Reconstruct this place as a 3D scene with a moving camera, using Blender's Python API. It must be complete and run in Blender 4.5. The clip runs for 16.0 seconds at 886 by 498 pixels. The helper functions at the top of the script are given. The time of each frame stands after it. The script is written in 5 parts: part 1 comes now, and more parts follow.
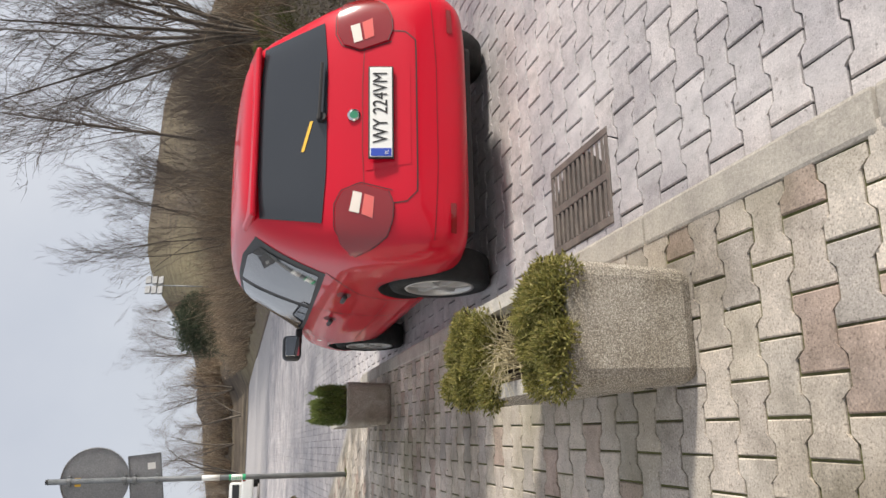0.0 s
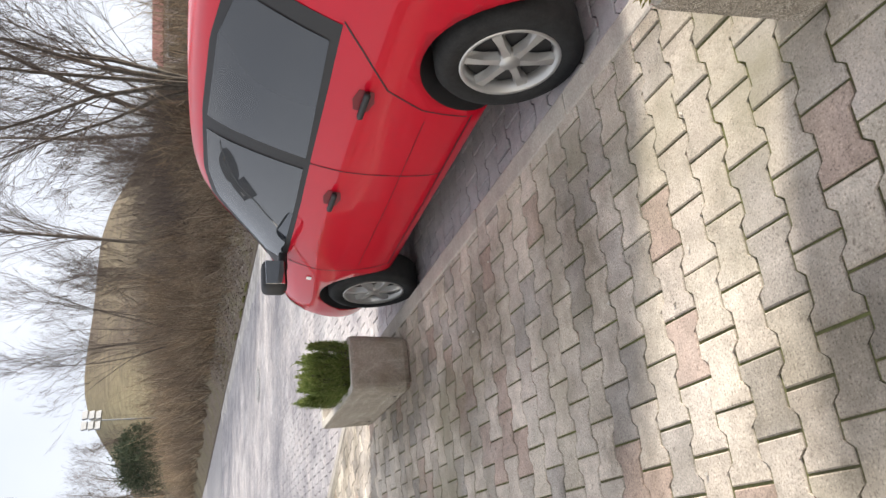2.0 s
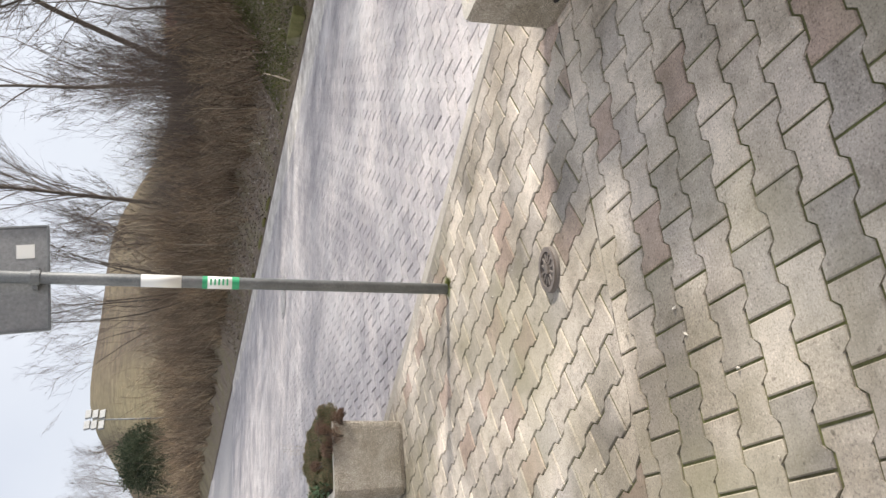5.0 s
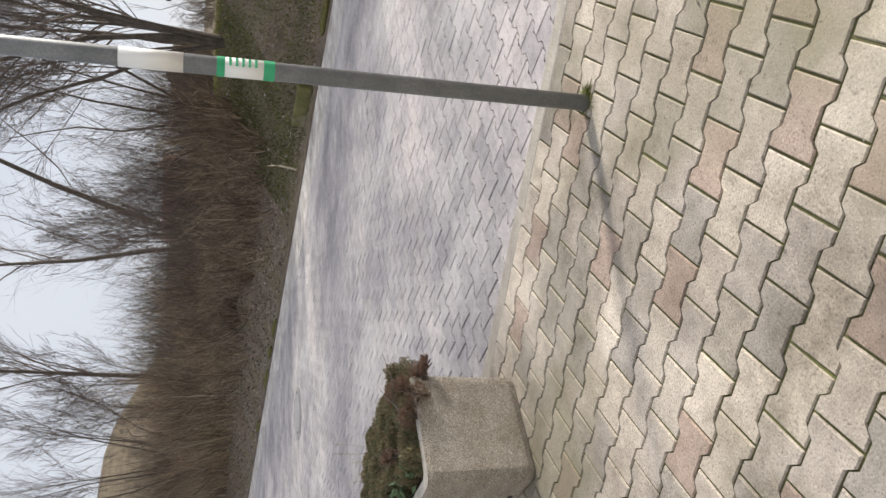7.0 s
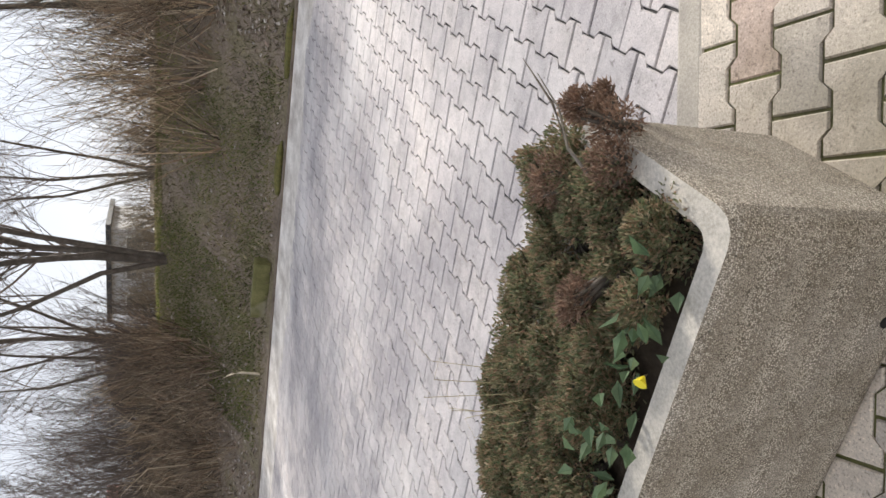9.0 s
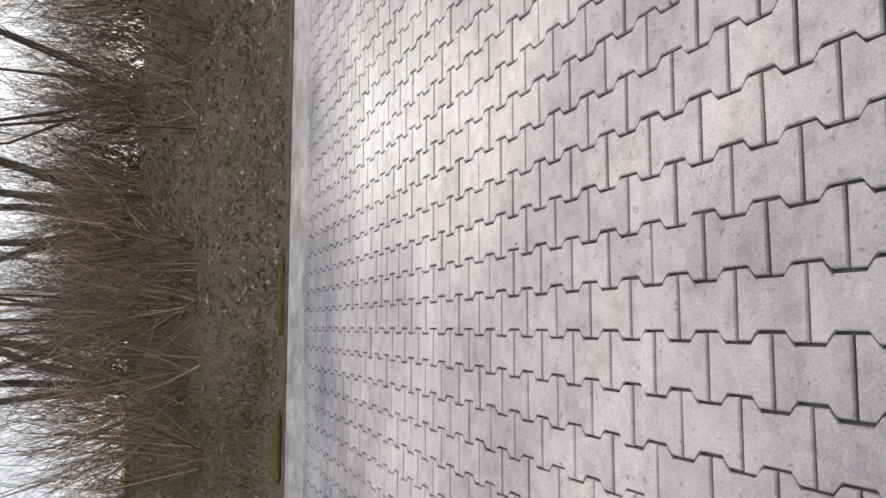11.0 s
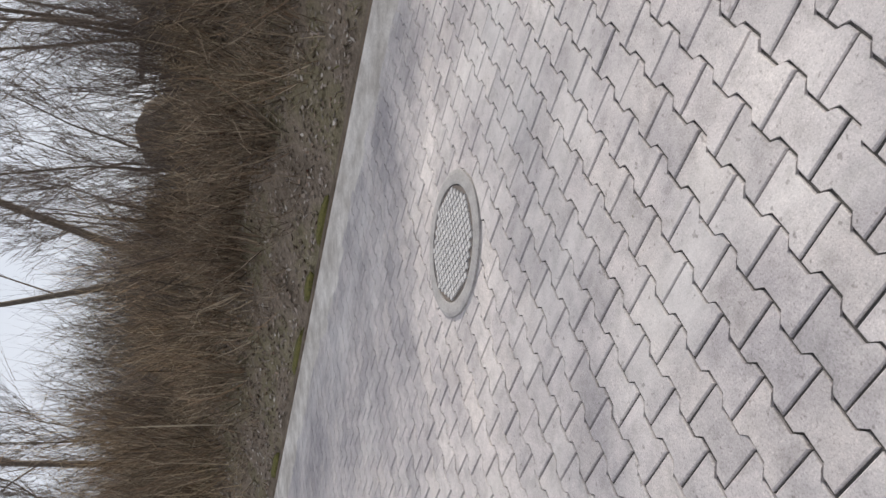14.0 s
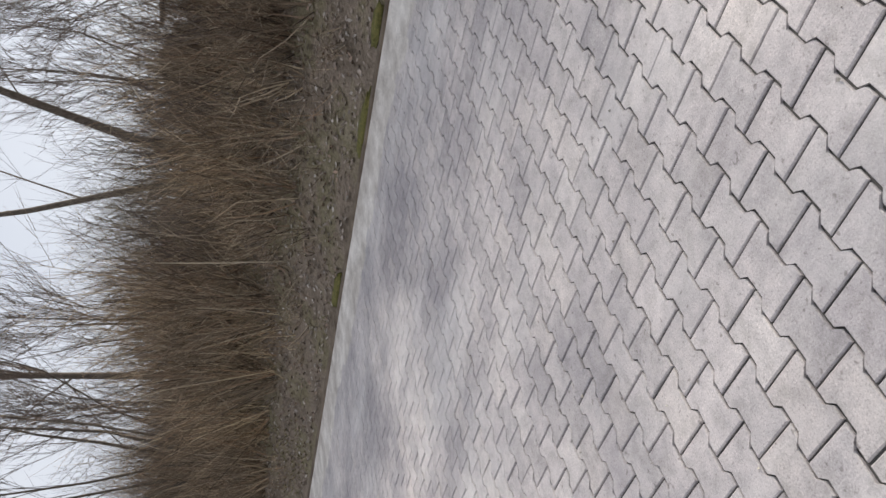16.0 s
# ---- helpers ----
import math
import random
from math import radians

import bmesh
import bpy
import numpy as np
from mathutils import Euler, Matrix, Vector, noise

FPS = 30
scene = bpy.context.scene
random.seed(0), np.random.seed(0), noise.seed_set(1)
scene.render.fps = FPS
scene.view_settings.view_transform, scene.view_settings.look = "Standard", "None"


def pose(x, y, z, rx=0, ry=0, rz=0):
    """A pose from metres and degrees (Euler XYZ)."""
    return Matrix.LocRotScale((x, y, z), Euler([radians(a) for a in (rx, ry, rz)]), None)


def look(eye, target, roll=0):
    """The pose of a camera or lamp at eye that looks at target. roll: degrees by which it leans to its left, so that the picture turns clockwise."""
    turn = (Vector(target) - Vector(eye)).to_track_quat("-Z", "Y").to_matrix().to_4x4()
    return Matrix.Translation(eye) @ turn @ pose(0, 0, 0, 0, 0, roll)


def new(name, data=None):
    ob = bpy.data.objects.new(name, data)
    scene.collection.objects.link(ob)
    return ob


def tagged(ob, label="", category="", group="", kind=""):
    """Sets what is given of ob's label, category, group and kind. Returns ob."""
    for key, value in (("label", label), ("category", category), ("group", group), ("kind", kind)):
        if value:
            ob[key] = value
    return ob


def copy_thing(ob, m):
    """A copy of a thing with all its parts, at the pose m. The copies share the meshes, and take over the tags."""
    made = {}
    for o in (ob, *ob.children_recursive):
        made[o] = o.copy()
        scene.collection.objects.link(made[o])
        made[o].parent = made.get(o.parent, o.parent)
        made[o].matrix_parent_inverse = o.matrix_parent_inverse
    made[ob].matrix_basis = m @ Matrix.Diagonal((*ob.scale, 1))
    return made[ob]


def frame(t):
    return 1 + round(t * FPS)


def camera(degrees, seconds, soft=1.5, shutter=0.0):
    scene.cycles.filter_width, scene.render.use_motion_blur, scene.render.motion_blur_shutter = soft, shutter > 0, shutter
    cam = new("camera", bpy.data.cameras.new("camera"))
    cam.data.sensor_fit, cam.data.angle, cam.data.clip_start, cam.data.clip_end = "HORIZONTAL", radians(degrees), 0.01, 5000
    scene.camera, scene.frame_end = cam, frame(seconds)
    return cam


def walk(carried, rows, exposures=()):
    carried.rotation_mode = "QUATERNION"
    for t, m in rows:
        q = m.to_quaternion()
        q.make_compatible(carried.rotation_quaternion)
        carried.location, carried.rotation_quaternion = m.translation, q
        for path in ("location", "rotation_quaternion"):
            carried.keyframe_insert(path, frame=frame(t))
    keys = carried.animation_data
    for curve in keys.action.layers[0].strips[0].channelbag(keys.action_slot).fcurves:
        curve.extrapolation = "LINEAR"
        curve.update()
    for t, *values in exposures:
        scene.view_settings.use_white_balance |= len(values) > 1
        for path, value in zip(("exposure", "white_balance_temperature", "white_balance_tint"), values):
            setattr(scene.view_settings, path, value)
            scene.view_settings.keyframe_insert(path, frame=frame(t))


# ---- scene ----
cam = camera(59.0, 16.0)
PATH = [
    (0.0, (1.293, 0.121, 1.298), (1.779, 1.995, 0.797), -87.38),
    (0.5, (0.965, 0.531, 1.286), (1.459, 2.401, 0.779), -88.92),
    (1.0, (0.741, 1.032, 1.321), (1.290, 2.873, 0.767), -89.56),
    (1.5, (0.524, 1.514, 1.314), (1.197, 3.295, 0.700), -89.22),
    (2.0, (0.373, 2.154, 1.348), (1.144, 3.891, 0.726), -88.60),
    (2.5, (0.188, 2.744, 1.337), (0.988, 4.483, 0.757), -88.14),
    (3.0, (0.085, 3.332, 1.357), (0.879, 5.082, 0.803), -87.62),
    (3.5, (-0.097, 3.876, 1.332), (0.697, 5.627, 0.781), -87.18),
    (4.0, (-0.213, 4.503, 1.324), (0.577, 6.251, 0.757), -87.22),
    (4.5, (-0.424, 5.079, 1.342), (0.374, 6.817, 0.756), -87.33),
    (5.0, (-0.595, 5.674, 1.340), (0.227, 7.396, 0.740), -87.48),
    (5.2, (-0.667, 5.874, 1.351), (0.170, 7.587, 0.747), -87.45),
    (7.3, (-1.114, 8.197, 1.332), (0.203, 9.564, 0.702), -87.97),
    (7.5, (-1.113, 8.416, 1.326), (0.252, 9.713, 0.654), -88.45),
    (8.0, (-1.036, 9.088, 1.254), (0.427, 10.284, 0.600), -91.42),
    (8.5, (-0.910, 9.690, 1.254), (0.630, 10.783, 0.595), -90.15),
    (9.0, (-0.783, 10.278, 1.261), (0.879, 11.148, 0.566), -89.92),
    (9.2, (-0.666, 10.485, 1.293), (1.059, 11.238, 0.618), -90.02),
    (11.3, (0.328, 12.748, 1.181), (2.173, 12.522, 0.442), -87.49),
    (11.5, (0.475, 12.916, 1.171), (2.324, 12.755, 0.424), -87.00),
    (12.0, (0.830, 13.416, 1.163), (2.697, 13.516, 0.453), -87.41),
    (12.5, (1.138, 14.001, 1.194), (2.965, 14.436, 0.505), -86.64),
    (13.0, (1.263, 14.703, 1.212), (2.983, 15.459, 0.528), -86.23),
    (13.5, (1.487, 15.302, 1.205), (3.059, 16.320, 0.506), -86.23),
    (14.0, (1.435, 15.945, 1.235), (2.895, 17.153, 0.598), -87.02),
    (14.5, (1.473, 16.646, 1.249), (2.867, 17.948, 0.646), -87.64),
    (15.0, (1.465, 17.335, 1.233), (2.849, 18.650, 0.637), -87.93),
    (15.5, (1.550, 18.071, 1.249), (2.954, 19.369, 0.661), -88.52),
    (16.0, (1.428, 18.572, 1.281), (2.846, 19.859, 0.706), -89.70),
]
walk(cam, [(t, look(e, g, r)) for t, e, g, r in PATH], [(0.0, 0.93), (1.5, 1.45), (3.0, 1.52), (3.5, 1.48), (5.0, 1.26), (7.5, 1.04), (9.0, 1.33), (11.5, 1.10), (12.5, 1.12), (13.5, 1.22), (14.5, 0.97), (15.5, 1.03), (16.0, 1.08)])

# ---- light ----
SUN_EL, SUN_AZ = 23.0, 105.0      # degrees; azimuth clockwise from +y
world = bpy.data.worlds.new("sky")
scene.world = world
world.use_nodes = True
wn = world.node_tree.nodes
bg = wn["Background"]
sky = wn.new("ShaderNodeTexSky")
sky.sky_type = "NISHITA"
sky.sun_disc = False
sky.sun_elevation = radians(SUN_EL)
sky.sun_rotation = radians(SUN_AZ)
sky.air_density = 1.0
sky.dust_density = 0.8
sky.ozone_density = 1.0
haze = wn.new("ShaderNodeHueSaturation")
haze.inputs["Saturation"].default_value = 0.38
world.node_tree.links.new(sky.outputs[0], haze.inputs["Color"])
# thin high cloud over the sky
cloud_n = wn.new("ShaderNodeTexNoise")
cloud_n.inputs["Scale"].default_value = 2.2
cloud_n.inputs["Detail"].default_value = 6
cloud_r = wn.new("ShaderNodeValToRGB")
cloud_r.color_ramp.elements[0].position, cloud_r.color_ramp.elements[0].color = 0.3, (1.80, 1.92, 2.22, 1)
cloud_r.color_ramp.elements[1].position, cloud_r.color_ramp.elements[1].color = 0.7, (2.40, 2.46, 2.64, 1)
world.node_tree.links.new(wn.new("ShaderNodeTexCoord").outputs["Generated"], cloud_n.inputs["Vector"])
world.node_tree.links.new(cloud_n.outputs[0], cloud_r.inputs[0])
cloud = wn.new("ShaderNodeMix")
cloud.data_type = "RGBA"
cloud.inputs[0].default_value = 0.9
world.node_tree.links.new(haze.outputs[0], cloud.inputs[6])
world.node_tree.links.new(cloud_r.outputs[0], cloud.inputs[7])
world.node_tree.links.new(cloud.outputs[2], bg.inputs[0])
bg.inputs[1].default_value = 0.15
sun = new("sun", bpy.data.lights.new("sun", "SUN"))
sun.data.energy = 3.4
sun.data.angle = radians(7.0)
sun.data.color = (1.0, 0.94, 0.85)
sun.matrix_world = look((math.sin(radians(SUN_AZ)) * 30, math.cos(radians(SUN_AZ)) * 30, math.tan(radians(SUN_EL)) * 30), (0, 0, 0))


# ---- helpers of this scene ----
def mesh_ob(name, verts, faces, material, parent=None, smooth=False, label=""):
    me = bpy.data.meshes.new(name)
    me.from_pydata(verts, [], faces)
    me.materials.append(material)
    if smooth:
        me.polygons.foreach_set("use_smooth", [True] * len(me.polygons))
    ob = new(name, me)
    if parent is not None:
        ob.parent = parent
    if label:
        ob["label"] = label
    return ob


def part(name, bm, material, parent=None, label="", smooth=False):
    me = bpy.data.meshes.new(name)
    bmesh.ops.recalc_face_normals(bm, faces=bm.faces)
    bm.to_mesh(me)
    bm.free()
    me.materials.append(material)
    if smooth:
        me.polygons.foreach_set("use_smooth", [True] * len(me.polygons))
    ob = new(name, me)
    if parent is not None:
        ob.parent = parent
    if label:
        ob["label"] = label
    return ob


def box(x0, x1, y0, y1, z0, z1, bevel=0.0, segs=2):
    bm = bmesh.new()
    bmesh.ops.create_cube(bm, size=1)
    for v in bm.verts:
        v.co = Vector(((x0 + x1) / 2 + v.co.x * (x1 - x0), (y0 + y1) / 2 + v.co.y * (y1 - y0), (z0 + z1) / 2 + v.co.z * (z1 - z0)))
    if bevel:
        bmesh.ops.bevel(bm, geom=bm.edges[:], offset=bevel, segments=segs, affect="EDGES", profile=0.6)
    return bm


def cyl(r0, r1, z0, z1, n=24):
    bm = bmesh.new()
    bmesh.ops.create_cone(bm, cap_ends=True, segments=n, radius1=r0, radius2=r1, depth=z1 - z0, matrix=Matrix.Translation((0, 0, (z0 + z1) / 2)))
    return bm


def lathe(profile, n=40, axis="x"):
    """Closed ring swept round the x axis from (offset, radius) pairs."""
    verts, faces, m = [], [], len(profile)
    for i in range(n):
        a = 2 * math.pi * i / n
        for o, r in profile:
            verts.append((o, r * math.cos(a), r * math.sin(a)))
    for i in range(n):
        for j in range(m):
            k, l = (i + 1) % n, (j + 1) % m
            faces.append((i * m + j, i * m + l, k * m + l, k * m + j))
    return verts, faces


class Tubes:
    """Collects tapered tubes in one mesh."""
    def __init__(self):
        self.v, self.f = [], []

    def add(self, pts, radii, n=3):
        base = len(self.v)
        for i, p in enumerate(pts):
            d = (pts[min(i + 1, len(pts) - 1)] - pts[max(i - 1, 0)]).normalized()
            a = d.orthogonal().normalized()
            b = d.cross(a)
            for k in range(n):
                t = 2 * math.pi * k / n
                self.v.append(tuple(p + (a * math.cos(t) + b * math.sin(t)) * radii[i]))
        for i in range(len(pts) - 1):
            for k in range(n):
                l = (k + 1) % n
                self.f.append((base + i * n + k, base + i * n + l, base + (i + 1) * n + l, base + (i + 1) * n + k))


# ---- materials ----
def shader(name):
    m = bpy.data.materials.new(name)
    m.use_nodes = True
    nt = m.node_tree
    return m, nt, nt.nodes["Principled BSDF"], nt.links


def plain(name, color, rough=0.5, metal=0.0, coat=0.0):
    m, nt, b, _ = shader(name)
    b.inputs["Base Color"].default_value = (*color, 1)
    b.inputs["Roughness"].default_value = rough
    b.inputs["Metallic"].default_value = metal
    b.inputs["Coat Weight"].default_value = coat
    b.inputs["Coat Roughness"].default_value = 0.03
    return m


def ramp(nt, stops):
    r = nt.nodes.new("ShaderNodeValToRGB")
    while len(r.color_ramp.elements) < len(stops):
        r.color_ramp.elements.new(0.5)
    for e, (p, c) in zip(r.color_ramp.elements, stops):
        e.position, e.color = p, (*c, 1)
    return r


def noise_tex(nt, scale, detail=4, rough=0.6, space="Position"):
    g = nt.nodes.new("ShaderNodeNewGeometry") if space == "Position" else nt.nodes.new("ShaderNodeTexCoord")
    n = nt.nodes.new("ShaderNodeTexNoise")
    n.inputs["Scale"].default_value = scale
    n.inputs["Detail"].default_value = detail
    n.inputs["Roughness"].default_value = rough
    nt.links.new(g.outputs[space], n.inputs["Vector"])
    return n


def mix(nt, fac, a, b, mode="MIX"):
    x = nt.nodes.new("ShaderNodeMix")
    x.data_type, x.blend_type = "RGBA", mode
    for sock, val in ((x.inputs[0], fac), (x.inputs[6], a), (x.inputs[7], b)):
        if isinstance(val, (int, float)):
            sock.default_value = val
        elif isinstance(val, tuple):
            sock.default_value = (*val, 1)
        else:
            nt.links.new(val, sock)
    return x.outputs[2]


def noisy(name, c1, c2, scale=8, rough=0.8, bump=0.3, fine=80, c3=None, space="Position", spec=0.3):
    m, nt, b, ln = shader(name)
    big = noise_tex(nt, scale, 5, 0.6, space)
    small = noise_tex(nt, fine, 6, 0.7, space)
    r = ramp(nt, [(0.32, c1), (0.68, c2)])
    ln.new(big.outputs[0], r.inputs[0])
    col = r.outputs[0]
    r2 = ramp(nt, [(0.3, (0.72, 0.72, 0.72)), (0.7, (1.2, 1.2, 1.2))])
    ln.new(small.outputs[0], r2.inputs[0])
    col = mix(nt, 1.0, col, r2.outputs[0], "MULTIPLY")
    if c3:
        n3 = noise_tex(nt, scale * 0.37, 3, 0.5, space)
        r3 = ramp(nt, [(0.5, (0, 0, 0)), (0.64, (1, 1, 1))])
        ln.new(n3.outputs[0], r3.inputs[0])
        col = mix(nt, r3.outputs[0], col, c3)
    ln.new(col, b.inputs["Base Color"])
    b.inputs["Roughness"].default_value = rough
    b.inputs["Specular IOR Level"].default_value = spec
    bp = nt.nodes.new("ShaderNodeBump")
    bp.inputs["Strength"].default_value = bump
    bp.inputs["Distance"].default_value = 0.004
    ln.new(small.outputs[0], bp.inputs["Height"])
    ln.new(bp.outputs[0], b.inputs["Normal"])
    return m


def varied(name, cols, rough=0.7, source="island", fine=60, bump=0.2, patch=None, thin=0.0):
    """Colour picked piece by piece, with fine grain over it."""
    m, nt, b, ln = shader(name)
    if source == "island":
        g = nt.nodes.new("ShaderNodeNewGeometry")
        out = g.outputs["Random Per Island"]
    else:
        g = nt.nodes.new("ShaderNodeObjectInfo")
        out = g.outputs["Random"]
    n = len(cols)
    r = ramp(nt, [((i + 0.5) / n, c) for i, c in enumerate(cols)])
    ln.new(out, r.inputs[0])
    small = noise_tex(nt, fine, 4, 0.6)
    r2 = ramp(nt, [(0.3, (0.75, 0.75, 0.75)), (0.7, (1.15, 1.15, 1.15))])
    ln.new(small.outputs[0], r2.inputs[0])
    col = mix(nt, 1.0, r.outputs[0], r2.outputs[0], "MULTIPLY")
    if patch:
        wide = noise_tex(nt, 0.55, 3, 0.6)
        r3 = ramp(nt, [(0.34, patch[0]), (0.5, (1, 1, 1)), (0.66, patch[1])])
        ln.new(wide.outputs[0], r3.inputs[0])
        col = mix(nt, 1.0, col, r3.outputs[0], "MULTIPLY")
    ln.new(col, b.inputs["Base Color"])
    if thin:
        tr = nt.nodes.new("ShaderNodeBsdfTranslucent")
        ln.new(col, tr.inputs["Color"])
        ms = nt.nodes.new("ShaderNodeMixShader")
        ms.inputs[0].default_value = thin
        ln.new(b.outputs[0], ms.inputs[1])
        ln.new(tr.outputs[0], ms.inputs[2])
        ln.new(ms.outputs[0], nt.nodes["Material Output"].inputs[0])
    b.inputs["Roughness"].default_value = rough
    b.inputs["Specular IOR Level"].default_value = 0.25
    bp = nt.nodes.new("ShaderNodeBump")
    bp.inputs["Strength"].default_value = bump
    bp.inputs["Distance"].default_value = 0.003
    ln.new(small.outputs[0], bp.inputs["Height"])
    ln.new(bp.outputs[0], b.inputs["Normal"])
    return m


def paver_material(name, tones, stain, moss, source, rough, grit=0.2, pale=0.0):
    """Worn concrete blocks: each its own tone, stains over several blocks, grain and pits."""
    m, nt, b, ln = shader(name)
    if source == "island":
        out = nt.nodes.new("ShaderNodeNewGeometry").outputs["Random Per Island"]
    else:
        out = nt.nodes.new("ShaderNodeObjectInfo").outputs["Random"]
    n = len(tones)
    r = ramp(nt, [(i / n, c) for i, c in enumerate(tones)])
    r.color_ramp.interpolation = "CONSTANT"
    ln.new(out, r.inputs[0])
    blotch = noise_tex(nt, 1.1, 5, 0.62)
    rb = ramp(nt, [(0.38, stain), (0.60, (1.10, 1.09, 1.06))])
    ln.new(blotch.outputs[0], rb.inputs[0])
    col = mix(nt, 1.0, r.outputs[0], rb.outputs[0], "MULTIPLY")
    mid = noise_tex(nt, 14, 6, 0.7)
    rm = ramp(nt, [(0.36, (0.82, 0.82, 0.81)), (0.5, (0.99, 0.99, 0.99)), (0.66, (1.12, 1.115, 1.10))])
    ln.new(mid.outputs[0], rm.inputs[0])
    col = mix(nt, 1.0, col, rm.outputs[0], "MULTIPLY")
    grain = noise_tex(nt, 150, 3, 0.75)
    rg = ramp(nt, [(0.34, (1 - grit, 0.99 - grit, 0.98 - grit)), (0.46, (0.98, 0.98, 0.98)), (0.58, (1.02, 1.02, 1.02)), (0.68, (1 + grit, 0.99 + grit, 0.97 + grit))])
    ln.new(grain.outputs[0], rg.inputs[0])
    col = mix(nt, 1.0, col, rg.outputs[0], "MULTIPLY")
    mo = noise_tex(nt, 0.9, 4, 0.55)
    rmo = ramp(nt, [(0.5, (0, 0, 0)), (0.72, (moss, moss, moss))])
    ln.new(mo.outputs[0], rmo.inputs[0])
    col = mix(nt, rmo.outputs[0], col, (0.22, 0.20, 0.13))
    if pale:
        # dried salt and dust in drifts
        geo = nt.nodes.new("ShaderNodeNewGeometry")
        mp = nt.nodes.new("ShaderNodeMapping")
        mp.inputs["Scale"].default_value = (1.5, 0.55, 1.0)
        ln.new(geo.outputs["Position"], mp.inputs["Vector"])
        dn = nt.nodes.new("ShaderNodeTexNoise")
        dn.inputs["Scale"].default_value = 1.0
        dn.inputs["Detail"].default_value = 7
        dn.inputs["Roughness"].default_value = 0.66
        ln.new(mp.outputs[0], dn.inputs["Vector"])
        rp = ramp(nt, [(0.50, (0, 0, 0)), (0.70, (pale, pale, pale))])
        ln.new(dn.outputs[0], rp.inputs[0])
        col = mix(nt, rp.outputs[0], col, (0.74, 0.71, 0.69))
        # tiny dark pits and specks
        pit = noise_tex(nt, 38, 2, 0.5)
        rpt = ramp(nt, [(0.26, (0.62, 0.61, 0.60)), (0.33, (1, 1, 1))])
        ln.new(pit.outputs[0], rpt.inputs[0])
        col = mix(nt, 1.0, col, rpt.outputs[0], "MULTIPLY")
    ln.new(col, b.inputs["Base Color"])
    rr = nt.nodes.new("ShaderNodeMapRange")
    rr.inputs[3].default_value, rr.inputs[4].default_value = rough - 0.12, rough + 0.15
    ln.new(blotch.outputs[0], rr.inputs[0])
    ln.new(rr.outputs[0], b.inputs["Roughness"])
    b.inputs["Specular IOR Level"].default_value = 0.25
    bp = nt.nodes.new("ShaderNodeBump")
    bp.inputs["Strength"].default_value = 0.35
    bp.inputs["Distance"].default_value = 0.003
    ln.new(grain.outputs[0], bp.inputs["Height"])
    bp2 = nt.nodes.new("ShaderNodeBump")
    bp2.inputs["Strength"].default_value = 0.3
    bp2.inputs["Distance"].default_value = 0.01
    ln.new(mid.outputs[0], bp2.inputs["Height"])
    ln.new(bp.outputs[0], bp2.inputs["Normal"])
    ln.new(bp2.outputs[0], b.inputs["Normal"])
    return m


WALK_TONES = [(0.5, 0.443, 0.388), (0.42, 0.378, 0.342), (0.55, 0.488, 0.424), (0.46, 0.408, 0.362), (0.36, 0.328, 0.3), (0.52, 0.463, 0.409), (0.40, 0.315, 0.27), (0.56, 0.497, 0.435), (0.47, 0.423, 0.373), (0.38, 0.343, 0.3), (0.49, 0.438, 0.373)]
ROAD_TONES = [(0.495, 0.462, 0.470), (0.455, 0.427, 0.436), (0.525, 0.492, 0.495), (0.485, 0.452, 0.460), (0.435, 0.408, 0.416), (0.515, 0.478, 0.476)]
M_WALK = paver_material("walk_paver", WALK_TONES, (0.47, 0.455, 0.41), 0.85, "island", 0.84, 0.5, 0.14)
M_WALK_P = paver_material("walk_paver_piece", WALK_TONES, (0.47, 0.455, 0.41), 0.85, "object", 0.84, 0.5, 0.14)
M_ROAD = paver_material("road_paver", ROAD_TONES, (0.74, 0.74, 0.75), 0.0, "island", 0.76, 0.3, 0.55)
M_ROAD_P = paver_material("road_paver_piece", ROAD_TONES, (0.74, 0.74, 0.75), 0.0, "object", 0.76, 0.3, 0.55)
M_BED = noisy("mossy_joint_sand", (0.085, 0.075, 0.045), (0.14, 0.145, 0.05), 3, 0.95, 0.5, 60)
M_BEDR = noisy("joint_grit", (0.06, 0.057, 0.055), (0.09, 0.085, 0.08), 3, 0.95, 0.5, 60)
M_FARROAD = noisy("road_far", (0.40, 0.375, 0.365), (0.46, 0.43, 0.42), 1.2, 0.7, 0.2, 20)
M_KERB = noisy("kerb_concrete", (0.33, 0.30, 0.26), (0.46, 0.42, 0.36), 6, 0.85, 0.4, 120)
M_DIRT = noisy("sandy_dirt", (0.42, 0.38, 0.34), (0.78, 0.74, 0.69), 4, 0.95, 0.6, 70)
M_EARTH = noisy("earth_stained_kerb", (0.10, 0.075, 0.055), (0.20, 0.16, 0.12), 5, 0.95, 0.5, 60)
M_SOIL = noisy("soil", (0.05, 0.035, 0.025), (0.09, 0.07, 0.05), 20, 0.95, 0.8, 90)
M_RIM = noisy("planter_rim", (0.40, 0.37, 0.32), (0.55, 0.51, 0.45), 14, 0.85, 0.4, 150)
M_IRON = noisy("cast_iron", (0.10, 0.085, 0.075), (0.17, 0.14, 0.12), 12, 0.65, 0.4, 150, spec=0.5)
# near-black that stands in for the darkness inside holes
M_DARK = plain("dark_void", (0.012, 0.012, 0.012), 0.9)
M_GALV = noisy("galvanised_steel", (0.13, 0.14, 0.145), (0.20, 0.21, 0.215), 9, 0.5, 0.1, 120, spec=0.5)
